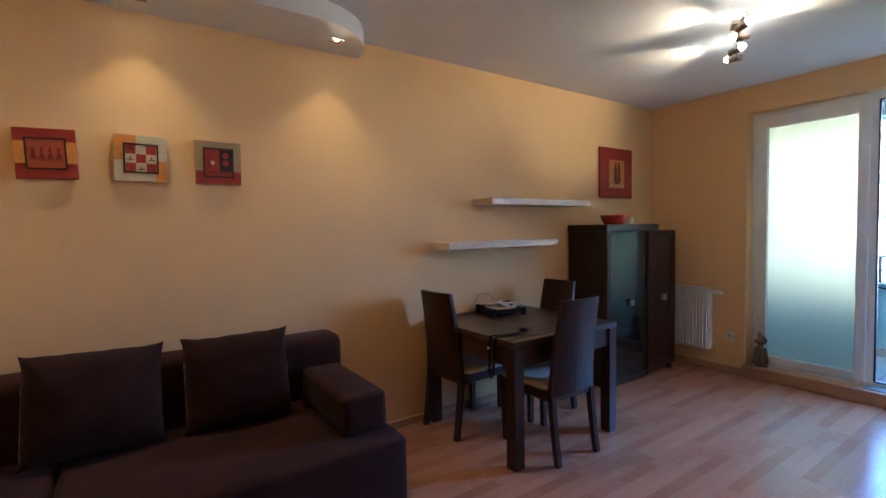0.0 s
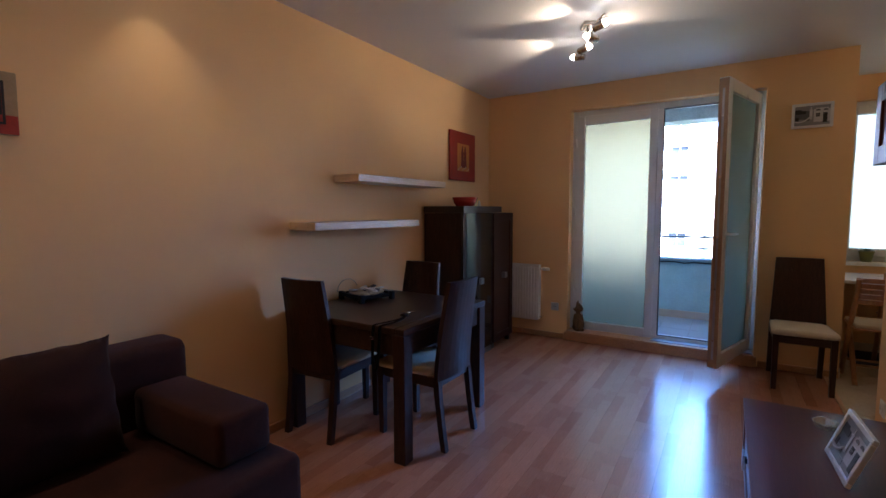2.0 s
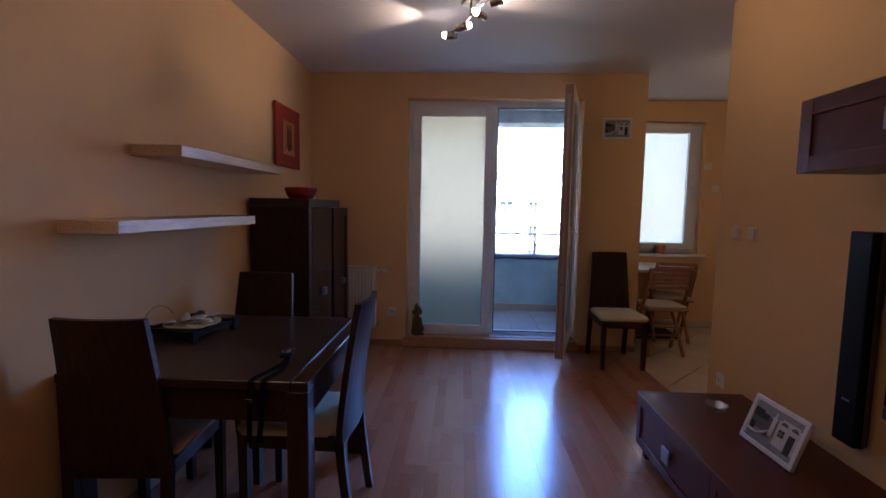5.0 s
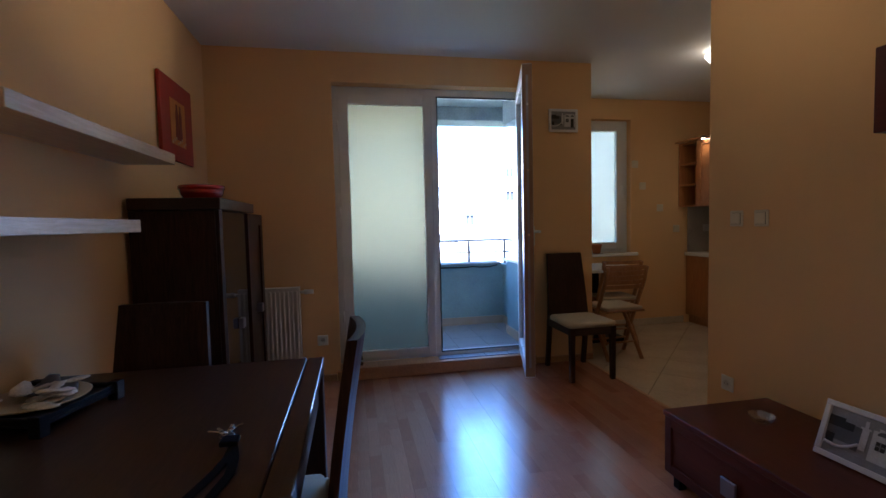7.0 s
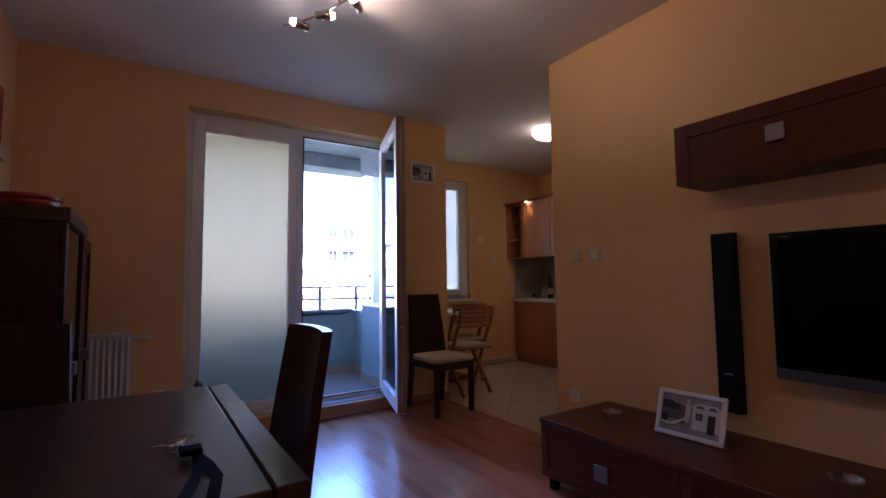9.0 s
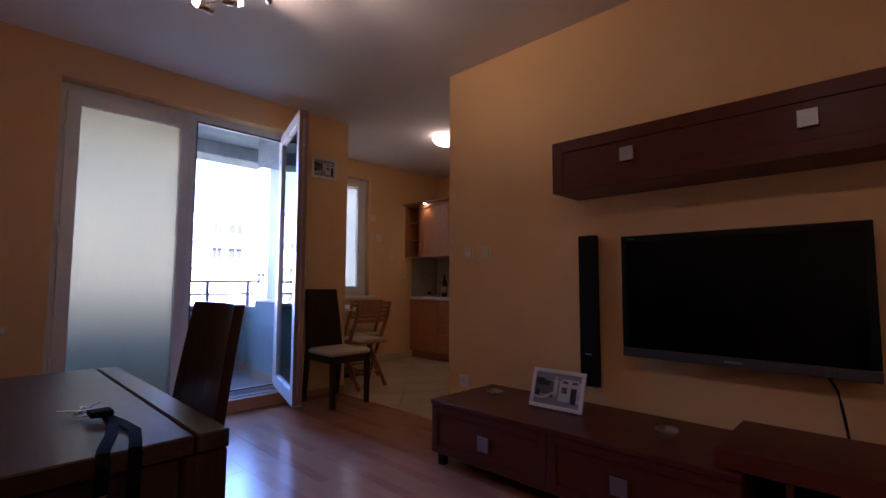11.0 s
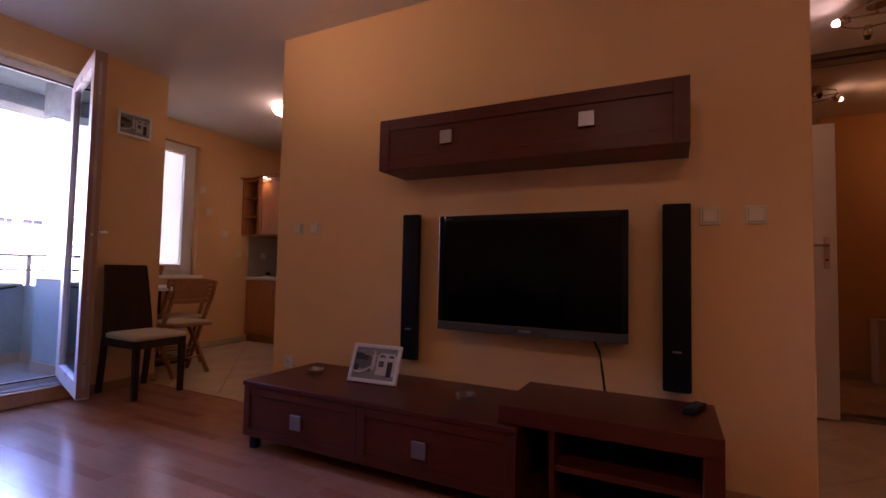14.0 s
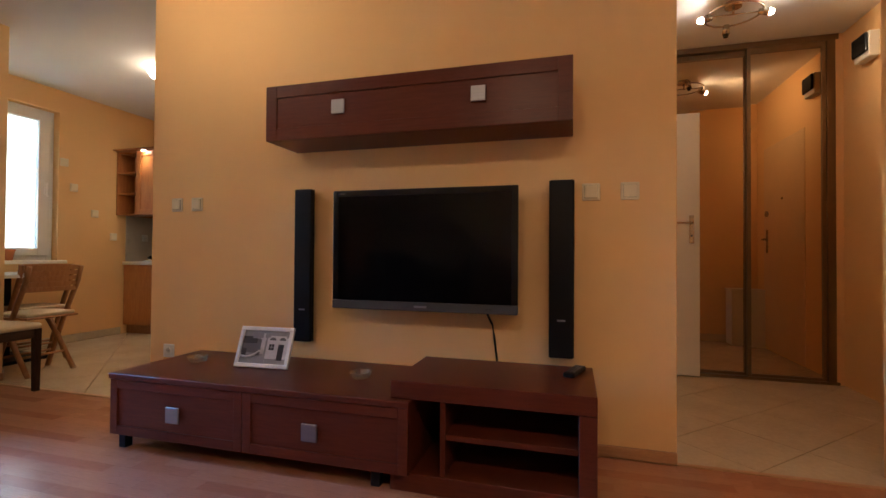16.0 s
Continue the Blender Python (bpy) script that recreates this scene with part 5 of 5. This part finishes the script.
part("glass_body", lathe(bmesh.new(), [(0.001, 0), (0.036, 0), (0.038, 0.006), (0.038, 0.18), (0.030, 0.215), (0.014, 0.24), (0.0135, 0.30), (0.001, 0.30)], n=20), surface("dark_bottle_glass", (0.012, 0.02, 0.012), 0.06, vary=0.1, relief=0), bottle)
part("paper_label", lathe(bmesh.new(), [(0.0384, 0.06), (0.0386, 0.061), (0.0386, 0.14), (0.0384, 0.141)], n=20), IVORY, bottle)
gas = thing("table_burner", pose(5.82, -2.02, 0.838), "small steel tea light burner on the worktop", "burner")
part("dish", lathe(bmesh.new(), [(0.001, 0), (0.05, 0), (0.06, 0.012), (0.055, 0.03), (0.03, 0.034), (0.001, 0.034)], n=20), CHROME, gas)
part("lid", lathe(bmesh.new(), [(0.028, 0.035), (0.03, 0.05), (0.012, 0.06), (0.001, 0.072)], n=16), BLACK, gas)
solo("glass_jar", lathe(bmesh.new(), [(0.001, 0), (0.03, 0), (0.032, 0.06), (0.028, 0.07), (0.028, 0.08), (0.001, 0.08)], n=18), CRYSTAL, "small clear jar standing on the worktop", "jar", pose(5.70, -2.08, 0.838))
kl = thing("kitchen_ceiling_lamp", pose(4.535, -1.0, H), "round white glass ceiling lamp, lit", "ceiling lamp")
part("base", cyl(bmesh.new(), (0, 0, -0.03), (0, 0, 0), 0.11, n=28), ENAMEL, kl)
part("glass_bowl", lathe(bmesh.new(), [(0.001, -0.115), (0.06, -0.108), (0.115, -0.085), (0.145, -0.045), (0.14, -0.031), (0.001, -0.031)], n=32), emitter("lit_opal_glass", (1.0, 0.86, 0.64), 0.4), kl, "glowing opal glass bowl")
lamp("kitchen_lamp", "POINT", (4.535, -1.0, H - 0.17), 0.15, size=0.1)

kt = thing("kitchen_table", pose(5.70, -0.50, 0), "small white kitchen table on a dark post", "table")
bm = bmesh.new()
prism(bm, [(0.36 * (1 if abs(math.cos(a)) > 0.98 else abs(math.cos(a)) ** 0.45) * (1 if math.cos(a) > 0 else -1), 0.395 * abs(math.sin(a)) ** 0.45 * (1 if math.sin(a) > 0 else -1)) for a in [2 * math.pi * (i + 0.5) / 40 for i in range(40)]], 0.725, 0.752)
part("tabletop", bm, ENAMEL, kt)
part("post", B(-0.03, 0.03, -0.03, 0.03, 0.03, 0.724, 0.004), BLACK, kt)
part("base_plate", B(-0.24, 0.24, -0.24, 0.24, 0, 0.029, 0.008), BLACK, kt)


def folding_chair(m, label):
    """Beech folding chair facing local +y, origin on the floor under the seat."""
    c = thing("folding_chair", m, label, "chair", "folding chairs")
    for s in (-1, 1):
        part("back_leg", tube(bmesh.new(), [(s * 0.19, 0.15, 0.0), (s * 0.19, -0.02, 0.42), (s * 0.19, -0.16, 0.72), (s * 0.19, -0.19, 0.83)], 0.018, 8), BEECH, c)
        part("front_leg", tube(bmesh.new(), [(s * 0.165, -0.16, 0.0), (s * 0.165, 0.01, 0.26), (s * 0.165, 0.16, 0.44)], 0.018, 8), BEECH, c)
    for z, y in ((0.14, 0.093), (0.14, -0.068)):
        part("cross_bar", cyl(bmesh.new(), (-0.17, y, z), (0.17, y, z), 0.009), BEECH, c)
    for i in range(5):
        z = 0.635 + i * 0.042
        secs = []
        for k in range(9):
            u = k / 4 - 1
            y = -0.135 - 0.20 * (z - 0.655) - 0.035 * (1 - u * u)
            secs.append([(u * 0.20, y - 0.006, z), (u * 0.20, y + 0.006, z), (u * 0.20, y + 0.004, z + 0.034), (u * 0.20, y - 0.008, z + 0.034)])
        part("back_slat", loft(bmesh.new(), secs), BEECH, c)
    part("seat_board", B(-0.19, 0.19, -0.17, 0.21, 0.43, 0.446, 0.005), BEECH, c)
    part("seat_pad", soft_box(-0.18, 0.18, -0.15, 0.20, 0.447, 0.475, 0.012), CREAM, c, "pale seat pad")
    return c


folding_chair(pose(5.03, -0.32, 0, 0, 0, -88), "beech folding chair with pale pad at the kitchen table")
folding_chair(pose(5.50, -0.60, 0, 0, 0, -95), "beech folding chair pushed in under the kitchen table")
TERRA = surface("terracotta", (0.55, 0.17, 0.05), 0.7, vary=0.1)
for y, mat, leaf_on in ((-0.72, TERRA, 0), (-0.40, surface("green_pot", (0.20, 0.19, 0.05), 0.5), 1)):
    pt = thing("flower_pot", pose(KX + 0.005, y, KW[2]), "small clay pot standing on the window sill", "pot")
    part("pot", lathe(bmesh.new(), [(0.001, 0), (0.04, 0), (0.055, 0.085), (0.06, 0.088), (0.06, 0.105), (0.05, 0.105), (0.048, 0.09), (0.001, 0.088)], n=22), mat, pt)
    if leaf_on:
        for k in range(14):
            a = k * 2.4
            part("leaf", loft(bmesh.new(), [[(r * math.cos(a) - w * math.sin(a), r * math.sin(a) + w * math.cos(a), z), (r * math.cos(a) + w * math.sin(a), r * math.sin(a) - w * math.cos(a), z), (r * math.cos(a), r * math.sin(a), z + 0.002)] for r, w, z in ((0.005, 0.003, 0.085), (0.025, 0.008, 0.12), (0.05, 0.001, 0.125 - 0.002 * k))]), surface("leaf_green", (0.08, 0.13, 0.03), 0.5) if k == 0 else bpy.data.materials["leaf_green"], pt)

# ---- hall ----
wd = thing("wardrobe", pose(0, 0, 0), "built-in wardrobe with two bronze mirror sliding doors", "wardrobe")
WY = -1.75
part("top_track", B(BACK + 0.03, 0.849, WY - 0.10, WY, 2.555, H - 0.001, 0.002), CHAMPAGNE, wd)
part("bottom_track", B(BACK + 0.03, 0.849, WY - 0.10, WY, 0.0, 0.022, 0.002), CHAMPAGNE, wd)
structure("trim_wardrobe_jamb", B(BACK + 0.001, BACK + 0.049, WY - 0.1, WY - 0.004, 0.0, H - 0.002, 0), PAINT, "narrow painted jamb beside the wardrobe", "wall trim")
part("end_post", B(BACK + 0.05, BACK + 0.105, WY - 0.10, WY - 0.002, 0.0, H - 0.002, 0.002), CHAMPAGNE, wd)
for x0, x1, y in ((BACK + 0.107, -0.305, WY - 0.03), (-0.325, 0.848, WY - 0.065)):
    d = part("sliding_door", box(box(box(B(x0, x0 + 0.028, y, y + 0.025, 0.024, 2.553, 0.003), x1 - 0.028, x1, y, y + 0.025, 0.024, 2.553, 0.003), x0 + 0.028, x1 - 0.028, y, y + 0.025, 2.51, 2.553), x0 + 0.028, x1 - 0.028, y, y + 0.025, 0.024, 0.045), CHAMPAGNE, wd)
    part("mirror", B(x0 + 0.026, x1 - 0.026, y + 0.010, y + 0.015, 0.044, 2.512, 0), MIRROR, d, "bronze tinted mirror")
part("back_void", B(BACK + 0.001, 0.849, -2.399, -2.385, 0, H - 0.003, 0), BLACK, wd)

dw = thing("door_2", pose(0.87, -1.70, 0), "open white interior door with nickel lever handle", "door", kind="structure")
part("leaf", B(-0.83, -0.03, -0.02, 0.02, 0.012, 2.06, 0.003), DOORWHITE, dw)
hp = part("handle_plate", B(-0.79, -0.755, 0.0205, 0.026, 1.04, 1.26, 0.003), NICKEL, dw)
part("lever", cyl(cyl(bmesh.new(), (-0.772, 0.026, 1.20), (-0.772, 0.07, 1.20), 0.009), (-0.775, 0.066, 1.20), (-0.66, 0.066, 1.20), 0.009, 0.008), NICKEL, hp)
part("keyhole", cyl(bmesh.new(), (-0.772, 0.0262, 1.10), (-0.772, 0.0275, 1.10), 0.008, n=12), BLACK, hp)
for z in (0.25, 1.8):
    part("hinge", cyl(bmesh.new(), (-0.022, 0.015, z), (-0.022, 0.015, z + 0.08), 0.007), NICKEL, dw)
ENTRANCE = surface("beige_entrance_door", (0.74, 0.51, 0.28), 0.45, vary=0.04)
ed = thing("door_3", pose(BACK - 0.015, -0.75, 0, 0, 0, 90), "cream entrance door with lock plate and spy hole", "entrance door", kind="structure")
part("leaf", B(-0.438, 0.438, -0.02, 0, 0.01, 2.058, 0.003), ENTRANCE, ed)
hp = part("handle_plate", B(0.33, 0.37, -0.026, -0.0205, 0.98, 1.22, 0.003), NICKEL, ed)
part("lever", cyl(cyl(bmesh.new(), (0.35, -0.026, 1.12), (0.35, -0.07, 1.12), 0.009), (0.353, -0.066, 1.12), (0.24, -0.066, 1.12), 0.009), NICKEL, hp)
part("lock", cyl(bmesh.new(), (0.35, -0.0205, 1.38), (0.35, -0.035, 1.38), 0.03), NICKEL, ed)
part("spy_hole", cyl(bmesh.new(), (0.0, -0.0205, 1.5), (0.0, -0.026, 1.5), 0.012), NICKEL, ed)
fb = thing("fuse_box", pose(BACK, -1.41, 2.255, 0, 0, 90), "white fuse box with smoked flap on hall wall", "fuse box")
part("housing", B(-0.085, 0.085, -0.065, 0, 0, 0.17, 0.008, 2), ENAMEL, fb)
part("flap", B(-0.083, 0.083, -0.082, -0.0655, 0.035, 0.165, 0.008), BLACKGLOSS, fb, "smoked dark plastic flap")
sc = thing("shoe_cabinet", pose(-0.84, -0.24, 0), "low white shoe cabinet in the hall corner", "cabinet")
part("body", B(-0.155, 0.2, -0.1, 0.1, 0.0, 0.58, 0.003), DOORWHITE, sc)
part("top", B(-0.158, 0.21, -0.105, 0.105, 0.581, 0.6, 0.003), DOORWHITE, sc)
hl = thing("hall_ceiling_lamp", pose(-0.02, -1.10, H), "nickel ring ceiling lamp, two of three spots lit", "ceiling lamp")
part("rose", cyl(bmesh.new(), (0, 0, -0.03), (0, 0, 0), 0.05, n=24), NICKEL, hl)
part("stem", cyl(bmesh.new(), (0, 0, -0.075), (0, 0, -0.03), 0.008), NICKEL, hl)
part("ring", tube(bmesh.new(), [(0.165 * math.cos(a), 0.165 * math.sin(a), -0.075) for a in [k * 2 * math.pi / 40 for k in range(40)]], 0.006, 8, True), NICKEL, hl)
part("cross_bar", cyl(bmesh.new(), (-0.165, 0, -0.075), (0.165, 0, -0.075), 0.005), NICKEL, hl)
for a in (10, 165, 268):
    d = Vector((math.cos(radians(a)), math.sin(radians(a)), 0.0))
    o = d * 0.17 + Vector((0, 0, -0.10))
    dd = (d * (1 if a < 200 else 0.2) + Vector((0, 0, -0.25 if a < 200 else -1))).normalized()
    hd = part("spot_head", cyl(cyl(bmesh.new(), o - dd * 0.035, o + dd * 0.025, 0.018, 0.024, 18), o + Vector((0, 0, 0.028)), o, 0.005), NICKEL, hl)
    if a > 200:
        part("bulb", cyl(bmesh.new(), o + dd * 0.026, o + dd * 0.05, 0.021, 0.013, 14), SMOKED, hd, "unlit halogen bulb")
        continue
    part("bulb", cyl(bmesh.new(), o + dd * 0.026, o + dd * 0.05, 0.021, 0.013, 14), BULB, hd, "glowing halogen bulb")
    p0 = Vector((-0.02, -1.10, H)) + o + dd * 0.06
    lamp("hall_spot", "SPOT", p0, 0.42, target=p0 + dd, size=0.02, cone=120, blend=0.8)

# ---- floor pieces ----
PW, PL = 0.193, 1.285
row, y = 0, 0.016
while y < WL - 0.016:
    x = BACK - (row * 0.43) % PL
    w = min(PW, WL - 0.016 - y)
    while x < WX - 0.002:
        a, b = max(x, BACK), min(x + PL, WX - 0.002)
        if b - a > 0.03:
            ob = part("plank", B(0, b - a - 0.0006, 0, w - 0.0006, -0.008, 0, 0), FLOOR, floor)
            ob.location = (a, y, 0)
        x += PL
    y += PW
    row += 1


def clip_poly(poly, axis, lim, keep_less):
    out = []
    for i, p in enumerate(poly):
        q = poly[(i + 1) % len(poly)]
        ip, iq = (p[axis] <= lim) == keep_less or p[axis] == lim, (q[axis] <= lim) == keep_less or q[axis] == lim
        if ip:
            out.append(p)
        if ip != iq:
            k = (lim - p[axis]) / (q[axis] - p[axis])
            out.append((p[0] + k * (q[0] - p[0]), p[1] + k * (q[1] - p[1])))
    return out


def diagonal_tiles(parent, x0, x1, y0, y1, side, ox, oy):
    g = side / math.sqrt(2)
    n = 14
    for i in range(-n, n):
        for j in range(-n, n):
            cx, cy = ox + (i - j) * g, oy + (i + j) * g
            h = g - 0.003
            poly = [(cx - h, cy), (cx, cy - h), (cx + h, cy), (cx, cy + h)]
            for axis, lim, less in ((0, x0, False), (0, x1, True), (1, y0, False), (1, y1, True)):
                poly = clip_poly(poly, axis, lim, less) if len(poly) > 2 else []
            if len(poly) > 2:
                part("tile", prism(bmesh.new(), poly, -0.006, 0.0), TILE, parent)


diagonal_tiles(floor_h, BACK, 0.85, WY + 0.001, -0.015, 0.42, -0.1, -0.62)
diagonal_tiles(floor_k, TW1, KX - 0.013, KY, -0.015, 0.42, 4.2, -0.4)
fbal = bpy.data.objects["floor_balcony"]
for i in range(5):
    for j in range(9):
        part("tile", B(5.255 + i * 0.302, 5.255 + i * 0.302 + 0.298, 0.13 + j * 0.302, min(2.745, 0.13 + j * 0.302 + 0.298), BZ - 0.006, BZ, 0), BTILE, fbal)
